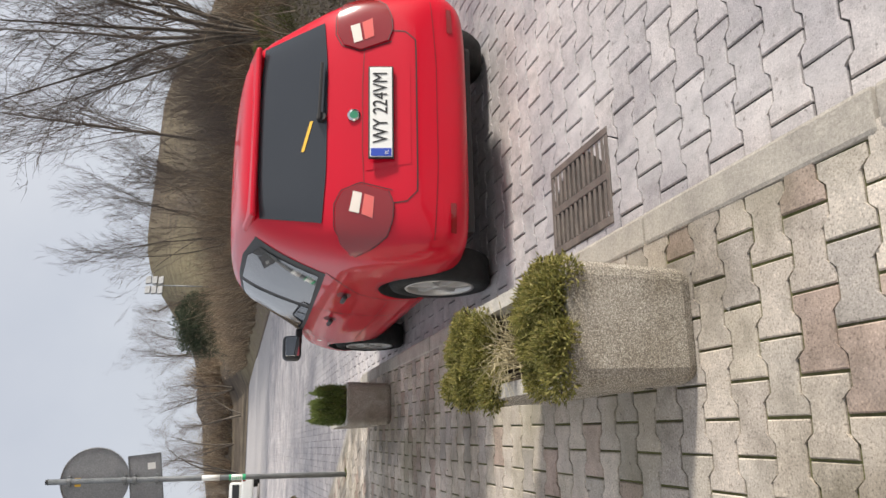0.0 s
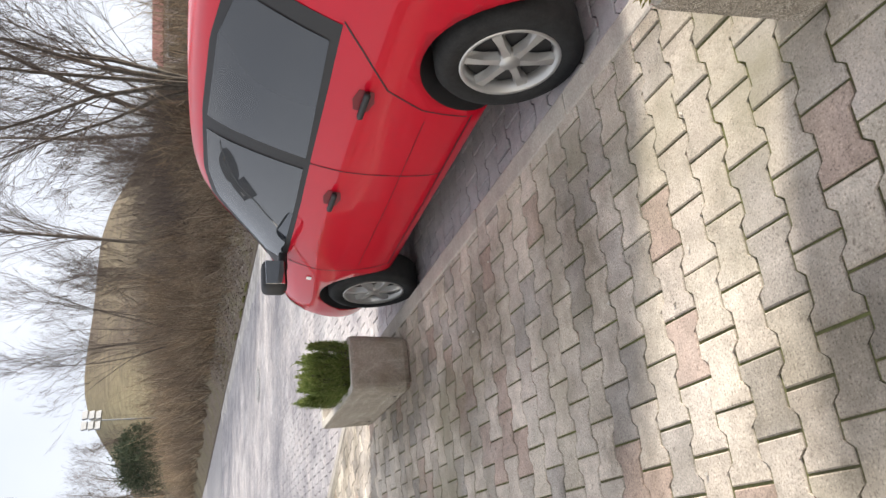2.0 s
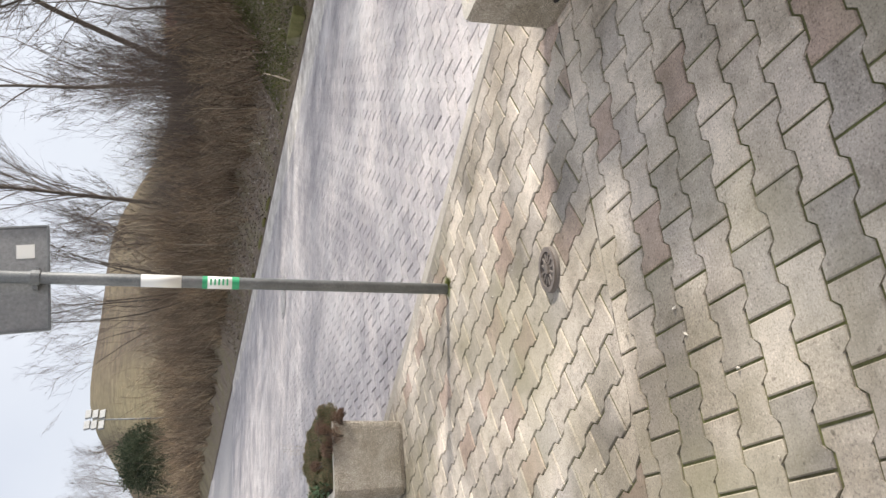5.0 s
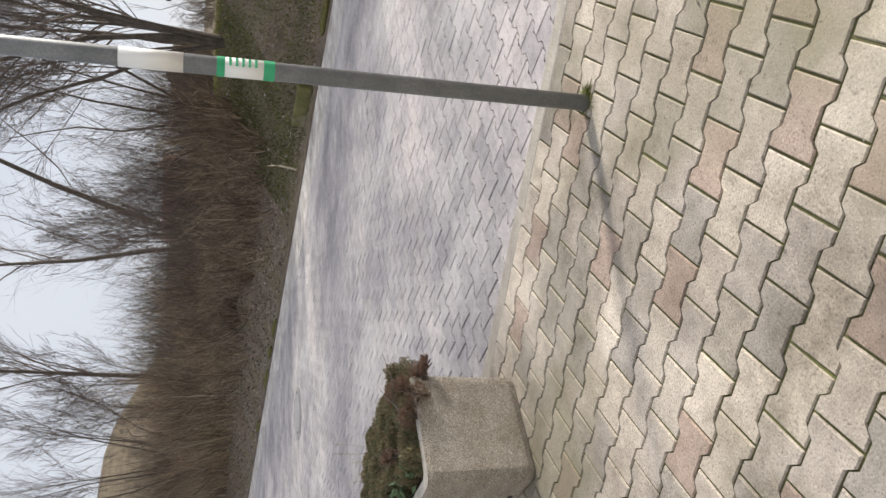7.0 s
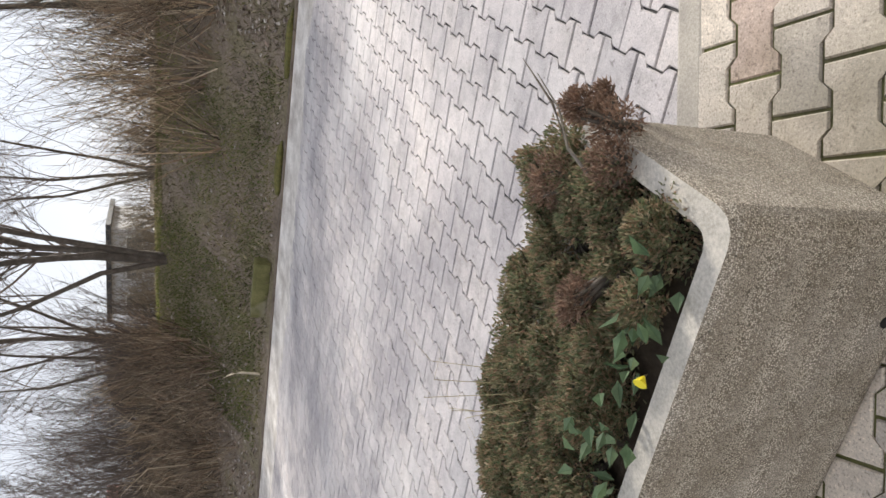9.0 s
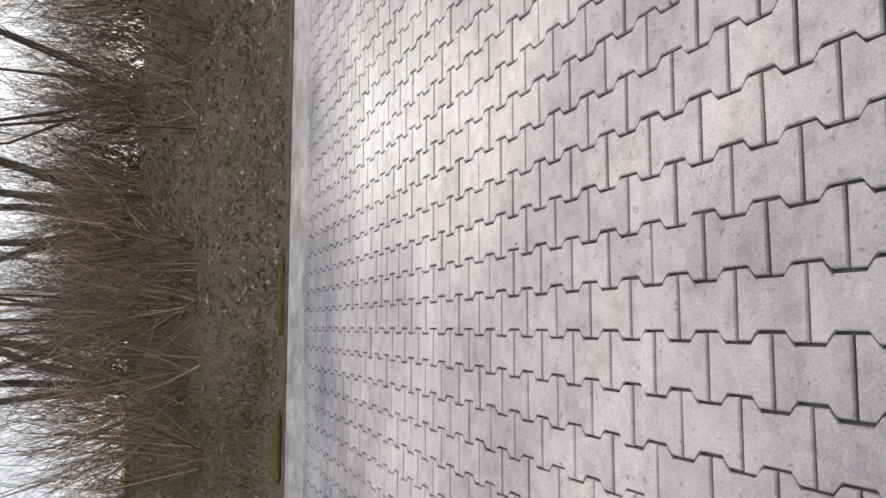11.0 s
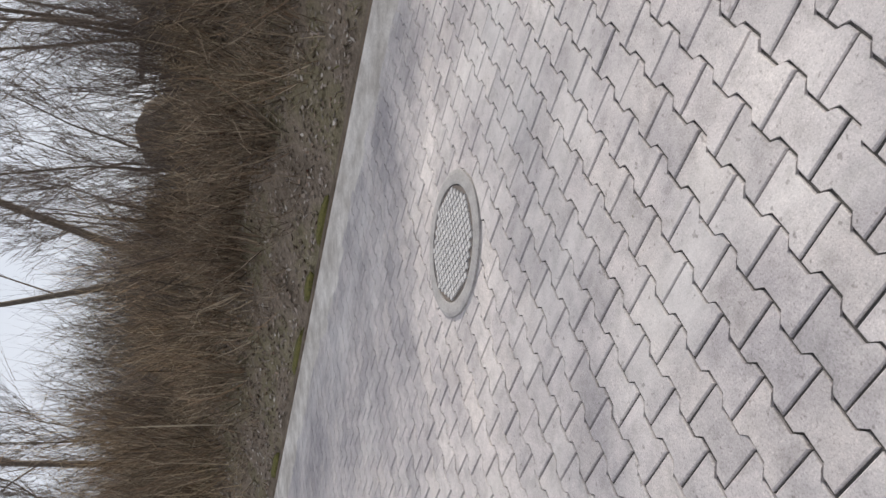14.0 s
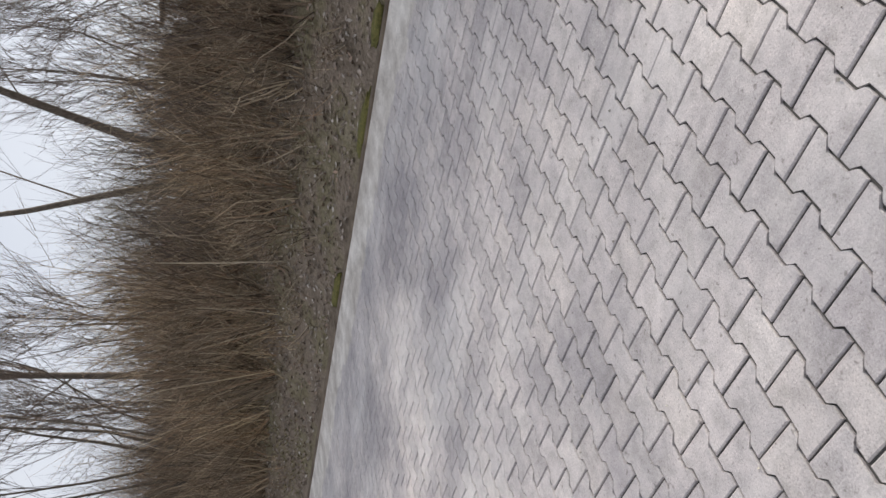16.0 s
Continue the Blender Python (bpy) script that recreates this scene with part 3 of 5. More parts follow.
        line("sill_gap", [(1.06, 0.315), (1.8, 0.30), (2.68, 0.30)], ax)
        # shade under the flank crease, painted as a thin dark red strip
        line("flank_crease", [(1.1, 0.52), (1.8, 0.50), (2.65, 0.49)], ax, 0.004, M_CREASE_SHADE)
        for yh in (1.02, 1.86):
            p, n = cast(yh, 0.80 if yh < 1.5 else 0.785, ax)
            # shade of the handle hollow, a dark red patch on the flat door
            panel("handle_recess", [(yh - 0.07, p.z + 0.03), (yh, p.z + 0.045), (yh + 0.07, p.z + 0.03)], [(yh - 0.07, p.z - 0.03), (yh, p.z - 0.045), (yh + 0.07, p.z - 0.03)], ax, M_CREASE_SHADE, 0.002, nu=10, nv=4)
            s = -1 if ax == "left" else 1
            hb = box(-0.014, 0.014, -0.085, 0.085, -0.013, 0.013, 0.01)
            h = part("door_handle", hb, M_BLACK, root, "black pull handle", True)
            h.matrix_basis = pose(p.x + s * 0.028, yh, p.z + 0.002)
        # mirror
        s = -1 if ax == "left" else 1
        mb = box(-0.10, 0.10, -0.055, 0.075, -0.07, 0.075, 0.05, 4)
        mi = part("door_mirror", mb, M_BLACK, root, "black door mirror", True)
        mi.matrix_basis = pose(s * 0.90, 2.66, 0.985, 0, 0, s * -8)
        gb = box(-0.08, 0.08, -0.0595, -0.0565, -0.05, 0.055, 0.001, 1)
        part("mirror_glass", gb, M_MIRROR, mi)
        ab = box(-0.06, 0.06, -0.03, 0.04, -0.03, 0.02, 0.012)
        arm = part("mirror_arm", ab, M_BLACK, root, "", True)
        arm.matrix_basis = pose(s * 0.80, 2.67, 0.94)
        # tail lamps wrap round the corner
        e = -1 if ax == "left" else 1
        co = "corner_" + ax
        panel("tail_light", lens([(-0.16, 0.80), (-0.10, 0.90), (-0.02, 0.93), (0.10, 0.91), (0.19, 0.86), (0.25, 0.78)]), lens([(-0.155, 0.62), (-0.10, 0.585), (-0.02, 0.58), (0.08, 0.60), (0.14, 0.65), (0.25, 0.76)]), co, M_LAMP, 0.010, label="red tail lamp lens", nu=20, nv=10)
        line("lamp_gap", lens([(-0.165, 0.60), (-0.165, 0.80), (-0.10, 0.91), (-0.02, 0.94), (0.10, 0.92), (0.26, 0.78)]), co, 0.004, M_INK, 0.004)
        line("lamp_gap", lens([(-0.16, 0.62), (-0.10, 0.58), (-0.02, 0.574), (0.08, 0.594), (0.145, 0.645), (0.26, 0.76)]), co, 0.004, M_INK, 0.011)
        panel("reversing_lens", lens([(-0.115, 0.835), (-0.01, 0.845)]), lens([(-0.115, 0.78), (-0.01, 0.785)]), co, M_LAMPW, 0.013, label="clear reversing lamp")
        panel("indicator_lens", lens([(-0.115, 0.765), (-0.01, 0.77)]), lens([(-0.11, 0.705), (0.0, 0.70)]), co, M_LAMPO, 0.013, label="pale red indicator lens")
        panel("bumper_reflector", [(e * 0.66, 0.40), (e * 0.50, 0.40)], [(e * 0.66, 0.37), (e * 0.50, 0.37)], "rear", M_LAMP, 0.005, nu=6, nv=2)
        panel("headlight", [(3.46, 0.83), (3.62, 0.80), (3.74, 0.74)], [(3.56, 0.70), (3.66, 0.66), (3.76, 0.62)], ax, M_LAMPW, 0.006, label="clear headlamp")
        panel("side_repeater", [(2.90, 0.76), (2.95, 0.76)], [(2.90, 0.73), (2.95, 0.73)], ax, M_LAMPW, 0.006, nu=3, nv=2)
    panel("rear_window", [(-0.51, 1.325), (-0.25, 1.345), (0.25, 1.345), (0.51, 1.325)], [(-0.59, 1.025), (-0.3, 1.01), (0.3, 1.01), (0.59, 1.025)], "rear", M_GLASS, 0.006, label="tinted rear glass", nu=20)
    panel("windscreen", [(-0.50, 2.38), (0.0, 2.42), (0.50, 2.38)], [(-0.60, 2.96), (0.0, 3.03), (0.60, 2.96)], "top", M_GLASS, 0.006, label="tinted windscreen", nu=20)
    rz, _ = cast(0.0, 0.56, "top")
    sp = box(-0.53, 0.53, -0.20, 0.06, -0.045, 0.0, 0.02, 3)
    for v in sp.verts:
        if v.co.y < -0.1:
            v.co.x *= 0.96
            v.co.z *= 0.7
        v.co.z -= 0.045 * (v.co.x / 0.53) ** 2
    spo = part("roof_spoiler", sp, M_PAINT, root, "", True)
    spo.matrix_basis = pose(0, 0.56, rz.z + 0.006, 9, 0, 0)
    # tailgate outline, number recess; crease and bumper step shade painted as dark red lines
    line("tailgate_gap", [(-0.52, 0.80), (-0.50, 0.62), (-0.44, 0.565), (0.44, 0.565), (0.50, 0.62), (0.52, 0.80)], "rear")
    line("tailgate_crease", [(-0.52, 0.82), (-0.2, 0.835), (0.2, 0.835), (0.52, 0.82)], "rear", 0.004, M_CREASE_SHADE)
    line("bumper_edge", [(-0.70, 0.48), (-0.3, 0.46), (0.3, 0.46), (0.70, 0.48)], "rear", 0.004, M_CREASE_SHADE)
    panel("number_recess", [(-0.32, 0.82), (0.32, 0.82)], [(-0.29, 0.60), (0.29, 0.60)], "rear", M_PAINT, 0.003, nu=10, nv=4)
    p0, _ = cast(0, 0.74, "rear")
    plate = part("number_plate", box(-0.26, 0.26, -0.004, 0.004, -0.057, 0.057, 0.003), M_WHITE, root, "white registration plate with black characters")
    tilt = 12
    plate.matrix_basis = pose(0, p0.y - 0.030, 0.752, -tilt, 0, 0)
    part("plate_frame", box(-0.268, 0.268, -0.001, 0.012, -0.065, 0.065, 0.004), M_BLACK, plate)
    part("plate_band", box(-0.256, -0.212, -0.0060, -0.0041, -0.052, 0.052), M_BLUE, plate)

    def words(text, size, x, z, y, material, parent, name, squeeze=0.78):
        c = bpy.data.curves.new(name, "FONT")
        c.body, c.size, c.align_x, c.align_y, c.extrude, c.offset = text, size, "CENTER", "CENTER", 0.0008, 0.0
        tmp = bpy.data.objects.new(name, c)
        scene.collection.objects.link(tmp)
        g = bpy.context.evaluated_depsgraph_get()
        g.update()
        me = bpy.data.meshes.new_from_object(tmp.evaluated_get(g), depsgraph=g)
        bpy.data.objects.remove(tmp)
        me.materials.clear()
        me.materials.append(material)
        ob = new(name, me)
        ob.parent = parent
        ob.matrix_basis = pose(x, y, z, 90, 0, 0) @ Matrix.Diagonal((squeeze, 1, 1, 1))
        return ob
    words("WY 224VM", 0.108, 0.024, 0.0, -0.0058, M_INK, plate, "plate_characters", 0.80)
    words("PL", 0.028, -0.234, -0.03, -0.0075, M_WHITE, plate, "plate_country", 0.9)
    pb, nb = cast(0, 0.88, "rear")
    bd = part("badge", cyl(0.036, 0.033, 0, 0.01, 28), M_CHROME, root, "round chrome badge with a green centre", True)
    bd.matrix_basis = pose(0, pb.y - 0.001, 0.88, 78, 0, 0)
    bi = part("badge_centre", cyl(0.022, 0.022, 0.0095, 0.0115, 24), plain("badge_green", (0.03, 0.22, 0.12), 0.4), bd)
    pw, _ = cast(0.1, 1.03, "rear")
    wv = part("rear_wiper", box(-0.32, 0.02, -0.012, 0.004, -0.008, 0.008, 0.004), M_BLACK, root, "black rear wiper")
    wv.matrix_basis = pose(0.30, pw.y - 0.025, 1.045, 0, 2, 0)
    wb = part("wiper_boss", cyl(0.03, 0.025, 0, 0.03, 16), M_BLACK, root)
    wb.matrix_basis = pose(0.0, pw.y + 0.005, 1.035, 70, 0, 0)
    panel("parcel_strip", [(-0.18, 1.13), (-0.01, 1.09)], [(-0.18, 1.115), (-0.01, 1.075)], "rear", M_YELLOW, 0.009, nu=6, nv=2, label="yellow strip behind the glass")
    panel("number_model", [(0.40, 0.855), (0.53, 0.855)], [(0.40, 0.835), (0.53, 0.835)], "rear", M_CHROME, 0.006, nu=6, nv=2)
    # wheels
    tv, tf = lathe([(-0.09, 0.19), (-0.10, 0.25), (-0.092, 0.278), (-0.07, 0.293), (0.07, 0.293), (0.092, 0.278), (0.10, 0.25), (0.09, 0.19)], 48)
    rv, rf = lathe([(0.02, 0.19), (0.085, 0.205), (0.096, 0.198), (0.090, 0.182), (0.055, 0.175), (0.0, 0.165)], 48)
    wheel = new("wheel")
    wheel.parent = root
    mesh_ob("tyre", tv, tf, M_RUBBER, wheel, True, "black road tyre")
    mesh_ob("rim", rv, rf, M_RIMS, wheel, True, "silver wheel cover")
    db = cyl(0.17, 0.17, 0.0, 0.02, 32)
    disc = part("brake_disc", db, M_BLACK, wheel)
    disc.matrix_basis = pose(0.02, 0, 0, 0, 90, 0)
    hub = part("hub_cap", cyl(0.055, 0.04, 0.0, 0.035, 24), M_RIMS, wheel, "", True)
    hub.matrix_basis = pose(0.055, 0, 0, 0, 90, 0)
    for k in range(6):
        sb = bmesh.new()
        prof = [(-0.026, 0.03), (0.026, 0.03), (0.020, 0.11), (0.034, 0.186), (-0.034, 0.186), (-0.020, 0.11)]
        lo = [sb.verts.new((0.05, u, r)) for u, r in prof]
        hi = [sb.verts.new((0.088 if r < 0.15 else 0.078, u * 0.62, r)) for u, r in prof]
        sb.faces.new(hi)
        for i in range(6):
            sb.faces.new((lo[i], lo[(i + 1) % 6], hi[(i + 1) % 6], hi[i]))
        spk = part("spoke", sb, M_RIMS, wheel)
        spk.matrix_basis = pose(0, 0, 0, 60 * k + 8, 0, 0)
    wheel.matrix_basis = pose(0.715, 0.68, 0.293)
    for sx, ya in ((1, 3.13), (-1, 0.68), (-1, 3.13)):
        w = copy_thing(wheel, pose(sx * 0.715, ya, 0.293, 0, 0, 0 if sx > 0 else 180))
        w.parent = root
    for w, z0, z1 in ((0.58, 0.19, 0.30),):
        part("underbody", box(-w, w, 0.25, 3.7, z0, z1, 0.03), M_BLACK, root)
    return root


the_car = car()
the_car.matrix_basis = pose(2.955, 3.76, ROAD_Z, 0, 0, 0.8) @ Matrix.Diagonal((0.955, 1, 1, 1))


# ---- planters and plants ----
def planter(x0, y0, w, l, h, label):
    root = tagged(new("planter"), label, "planter", "concrete planters")
    t, tp = 0.055, 0.012
    bm = bmesh.new()
    def ring(a, b, z, r):
        out = []
        for cx, cy, s in ((a[0] + r, a[1] + r, 180), (b[0] - r, a[1] + r, 270), (b[0] - r, b[1] - r, 0), (a[0] + r, b[1] - r, 90)):
            for k in range(4):
                an = radians(s + 30 * k)
                out.append(bm.verts.new((cx + r * math.cos(an), cy + r * math.sin(an), z)))
        return out
    rings = [ring((0.025, 0.025), (w - 0.025, l - 0.025), 0.0, 0.04), ring((0.012, 0.012), (w - 0.012, l - 0.012), 0.03, 0.045),
             ring((0, 0), (w, l), h - 0.02, 0.05), ring((0.006, 0.006), (w - 0.006, l - 0.006), h, 0.048),
             ring((t, t), (w - t, l - t), h, 0.03), ring((t + 0.01, t + 0.01), (w - t - 0.01, l - t - 0.01), h - 0.18, 0.03)]
    mats = []
    for k, (a, b) in enumerate(zip(rings, rings[1:])):
        for i in range(len(a)):
            j = (i + 1) % len(a)
            f = bm.faces.new((a[i], a[j], b[j], b[i]))
            f.material_index = 1 if k >= 3 else 0
    bm.faces.new(list(reversed(rings[0])))
    bm.faces.new(rings[-1])
    body = part("trough", bm, M_AGG, root, "exposed-aggregate concrete trough with a smooth rim")
    body.data.materials.append(M_RIM)
    # soil bed with lumps
    n = 14
    sv = [(t + (w - 2 * t) * i / n, t + (l - 2 * t) * j / n, h - 0.07 + random.uniform(-0.015, 0.02)) for j in range(n + 1) for i in range(n + 1)]
    sf = [(j * (n + 1) + i, j * (n + 1) + i + 1, (j + 1) * (n + 1) + i + 1, (j + 1) * (n + 1) + i) for j in range(n) for i in range(n)]
    mesh_ob("soil_bed", sv, sf, M_SOIL, root, True)
    # drain holes are black discs on the solid wall, their inner shade painted
    for yy in (0.2, l - 0.2):
        d = part("drain_hole", cyl(0.012, 0.012, -0.002, 0.002, 14), M_DARK, root)
        d.matrix_basis = pose(0.0105, yy, 0.06, 0, 88, 0)
    root.matrix_basis = pose(x0, y0, 0.002)
    return root


planter(1.44, 2.12, 0.37, 1.18, 0.40, "weathered exposed-aggregate concrete planter holding low junipers")
planter(1.46, 6.77, 0.37, 1.17, 0.37, "weathered exposed-aggregate concrete planter holding a dwarf pine")
planter(0.045, 10.66, 0.50, 1.18, 0.46, "dirty exposed-aggregate concrete planter with an overgrown bush")


def sprig(verts, faces, p, d, length, width):
    """A short flattened shoot: two crossed tapering blades."""
    d = d.normalized()
    a = d.orthogonal().normalized()
    a.rotate(Matrix.Rotation(random.uniform(0, 6.28), 3, d))
    for s in (a, d.cross(a)):
        b = len(verts)
        mid = p + d * length * 0.45
        tip = p + d * length
        verts += [tuple(p), tuple(mid + s * width), tuple(tip), tuple(mid - s * width)]
        faces.append((b, b + 1, b + 2, b + 3))


def bush(name, label, material, base, centres, n, length, width, up, twig=M_BARK):
    """Shoots packed over lobes, on a few woody stems."""
    root = tagged(new(name), label, "shrub")
    verts, faces, stems = [], [], Tubes()
    for cx, cy, cz, rx, ry, rz in centres:
        c = Vector((cx, cy, cz))
        for k in range(5):
            e = c + Vector((random.gauss(0, rx * 0.5), random.gauss(0, ry * 0.5), random.uniform(0, rz * 0.6)))
            s = Vector((base[0] + (cx - base[0]) * 0.7, base[1] + (cy - base[1]) * 0.7, base[2]))
            stems.add([s, (s + e) / 2 + Vector((0, 0, 0.02)), e], [0.008, 0.006, 0.003], 4)
        for k in range(n):
            d = Vector((random.gauss(0, 1), random.gauss(0, 1), random.gauss(0.25, 1))).normalized()
            r = random.uniform(0.3, 1.12) ** 0.6 * (1 + 0.22 * noise.noise(Vector((d.x * 2.5 + cx * 9, d.y * 2.5 + cy * 9, d.z * 2.5))))
            p = c + Vector((d.x * rx, d.y * ry, d.z * rz)) * r
            if p.z < base[2]:
                p.z = base[2] + random.uniform(0, 0.02)
            aim = d * 0.55 + Vector((0, 0, up)) + Vector((random.gauss(0, 0.5), random.gauss(0, 0.5), random.gauss(0, 0.5)))
            sprig(verts, faces, p, aim, length * random.uniform(0.6, 1.3), width * random.uniform(0.7, 1.3))
    mesh_ob("foliage", verts, faces, material, root)
    mesh_ob("stems", stems.v, stems.f, twig, root, True)
    return root


def lobes(x0, x1, y0, y1, z, n, rx, rz):
    return [(random.uniform(x0, x1), random.uniform(y0, y1), z + random.uniform(-0.02, 0.03), rx * random.uniform(0.8, 1.2), rx * random.uniform(0.8, 1.2), rz * random.uniform(0.8, 1.2)) for _ in range(n)]


random.seed(3)
bush("juniper", "low yellow-green juniper spilling over the planter rim", M_JUNIPER, (1.62, 2.30, 0.33), lobes(1.48, 1.80, 2.15, 2.40, 0.405, 22, 0.065, 0.045), 1000, 0.022, 0.0026, 0.2)
bush("juniper", "low yellow-green juniper spilling over the planter rim", M_JUNIPER, (1.62, 2.98, 0.33), lobes(1.48, 1.76, 2.78, 3.22, 0.41, 24, 0.07, 0.05), 1000, 0.022, 0.0026, 0.2)
bush("dwarf_pine", "dense green dwarf pine with upright shoots", M_PINE, (1.65, 7.05, 0.30), lobes(1.53, 1.76, 6.86, 7.34, 0.39, 22, 0.05, 0.09) + lobes(1.51, 1.78, 6.82, 7.38, 0.49, 24, 0.020, 0.12), 360, 0.038, 0.0028, 0.9)
bush("evergreen_bush", "overgrown dark evergreen bush with browned tips", M_HEATH, (0.30, 11.2, 0.39), lobes(0.20, 0.60, 10.74, 11.58, 0.44, 42, 0.07, 0.05) + lobes(0.18, 0.63, 10.72, 11.62, 0.46, 72, 0.045, 0.045), 1000, 0.014, 0.0021, 0.7)
bush("dry_heather", "rust-brown dried heather hanging over the planter", M_RUST, (0.34, 10.72, 0.40), [(0.44, 10.66, 0.45, 0.05, 0.05, 0.05), (0.55, 10.67, 0.40, 0.045, 0.04, 0.07), (0.36, 10.70, 0.49, 0.05, 0.05, 0.04), (0.52, 10.80, 0.51, 0.05, 0.06, 0.04), (0.30, 10.95, 0.53, 0.03, 0.05, 0.03), (0.575, 10.635, 0.37, 0.03, 0.025, 0.045), (0.47, 10.63, 0.52, 0.03, 0.03, 0.03)], 700, 0.014, 0.0018, 0.5)


def tuft(name, label, material, centre, n, length, spread, width=0.0022):
    tb = Tubes()
    for _ in range(n):
        a = random.uniform(0, 6.28)
        s = Vector((random.gauss(0, spread * 0.25), random.gauss(0, spread * 0.25), 0)) + Vector(centre)
        h = length * random.uniform(0.6, 1.2)
        o = Vector((math.cos(a), math.sin(a), 0)) * spread * random.uniform(0.3, 1.4)
        tb.add([s, s + o * 0.4 + Vector((0, 0, h * 0.7)), s + o + Vector((0, 0, h * random.uniform(0.55, 1.0)))], [width, width * 0.8, 0.0004], 3)
    return tagged(mesh_ob(name, tb.v, tb.f, material), label, "grass")


tuft("dry_grass_tuft", "straw-coloured dry grass tuft between the junipers", M_STRAW, (1.60, 2.60, 0.33), 130, 0.17, 0.13)
tuft("dry_grass_tuft", "thin dry seed stalks in the planter", M_STRAW, (0.46, 11.30, 0.42), 9, 0.36, 0.12, 0.0010)
tuft("dry_grass_tuft", "thin dry stalks at the planter's end", M_STRAW, (1.68, 7.72, 0.30), 8, 0.14, 0.06, 0.0015)
# broad leaves in the third planter
random.seed(8)
lv, lf = [], []
for _ in range(44):
    p = Vector((random.uniform(0.08, 0.20), random.uniform(10.78, 11.25), random.uniform(0.46, 0.54)))
    d = Vector((random.uniform(-1, 0.4), random.gauss(0, 0.7), random.uniform(0.0, 0.8))).normalized()
    s = d.orthogonal().normalized()
    L, W, b = random.uniform(0.03, 0.055), random.uniform(0.009, 0.014), len(lv)
    up = d.cross(s) * 0.008
    lv += [tuple(p), tuple(p + d * L * 0.4 + s * W + up), tuple(p + d * L), tuple(p + d * L * 0.4 - s * W + up), tuple(p + d * L * 0.45)]
    lf += [(b, b + 1, b + 4), (b + 1, b + 2, b + 4), (b + 2, b + 3, b + 4), (b + 3, b, b + 4)]
tagged(mesh_ob("broadleaf_plant", lv, lf, M_LEAF), "small green broad-leaved plant in the planter", "plant", kind="stuff")
fl = part("yellow_flower", cyl(0.003, 0.012, 0, 0.016, 10), plain("yellow_petals", (0.75, 0.62, 0.02), 0.6))
fl.matrix_basis = pose(0.075, 10.96, 0.515, -30, -40, 0)
tagged(fl, "single bright yellow flower in the planter", "flower")
br = Tubes()
br.add([Vector((0.36, 10.80, 0.45)), Vector((0.42, 10.70, 0.55)), Vector((0.50, 10.64, 0.56)), Vector((0.58, 10.58, 0.60))], [0.004, 0.0035, 0.003, 0.001], 5)
br.add([Vector((0.42, 10.70, 0.55)), Vector((0.40, 10.62, 0.60)), Vector((0.43, 10.57, 0.64))], [0.003, 0.002, 0.0006], 4)
tagged(mesh_ob("bare_twig", br.v, br.f, M_BARKP, None, True), "bent bare twig reaching out of the planter", "twig")


# ---- sign ----
def sign_post():
    root = tagged(new("traffic_sign"), "grey steel post with the backs of two grey signs", "traffic sign")
    part("post", cyl(0.030, 0.030, 0, 3.15, 24), M_GALV, root, "grey steel tube", True)
    part("post_cap", cyl(0.032, 0.024, 3.15, 3.18, 24), M_BLACK, root)
    b = cyl(0.345, 0.345, -0.006, 0.006, 64)
    d = part("round_plate", b, M_SIGN, root, "grey back of a round sign")
    d.matrix_basis = pose(0, 0.045, 2.70, 90, 0, 0)
    v, f = lathe([(-0.014, 0.335), (-0.014, 0.347), (0.010, 0.347), (0.010, 0.335)], 64)
    e = mesh_ob("rim_fold", v, f, M_SIGN, d, True)
    e.matrix_basis = pose(0, 0, 0, 0, 90, 0)
    r = part("square_plate", box(-0.26, 0.26, 0.039, 0.045, 2.02, 2.35, 0.002), M_SIGN, root, "grey back of a rectangular plate")
    part("plate_fold", box(-0.265, 0.265, 0.030, 0.046, 2.345, 2.357, 0.003), M_GALV, r)
    part("plate_fold", box(-0.265, 0.265, 0.030, 0.046, 2.013, 2.025, 0.003), M_GALV, r)
    part("plate_fold", box(-0.267, -0.255, 0.030, 0.046, 2.02, 2.35, 0.003), M_GALV, r)
    part("plate_fold", box(0.255, 0.267, 0.030, 0.046, 2.02, 2.35, 0.003), M_GALV, r)
    part("label_film", box(0.10, 0.17, 0.0375, 0.0392, 2.08, 2.16), M_WHITE, r, "small white label")
    r.matrix_basis = pose(0, 0, 2.185, 0, -6, 0) @ pose(0, 0, -2.185)
    part("label_film", box(-0.06, 0.03, 0.0370, 0.0392, 2.84, 2.90), M_YELLOW, d, "small yellow label").matrix_parent_inverse = d.matrix_basis.inverted()
    for z in (2.40, 2.95, 2.30, 2.07):
        c = part("clamp", cyl(0.037, 0.037, z - 0.02, z + 0.02, 20), M_GALV, root, "steel clamp")
        part("clamp_bolt", box(-0.055, 0.055, 0.0, 0.038, z - 0.012, z + 0.012, 0.003), M_GALV, c)
    part("sticker", cyl(0.0315, 0.0315, 1.41, 1.60, 24), M_WHITE, root, "weathered white sticker", True)
    g = part("sticker", cyl(0.0315, 0.0315, 1.13, 1.31, 24), M_WHITE, root, "green and white sticker", True)
    part("green_band", cyl(0.0322, 0.0322, 1.13, 1.165, 24), M_GREEN, g)
    part("green_band", cyl(0.0322, 0.0322, 1.285, 1.31, 24), M_GREEN, g)
    for k in range(5):
        part("print_bar", box(-0.022, 0.012, -0.0325, -0.030, 1.185 + 0.02 * k, 1.193 + 0.02 * k), M_GREEN, g)
    root.matrix_basis = pose(0.99, 9.51, -0.005, 0, 0, -6)
    return root


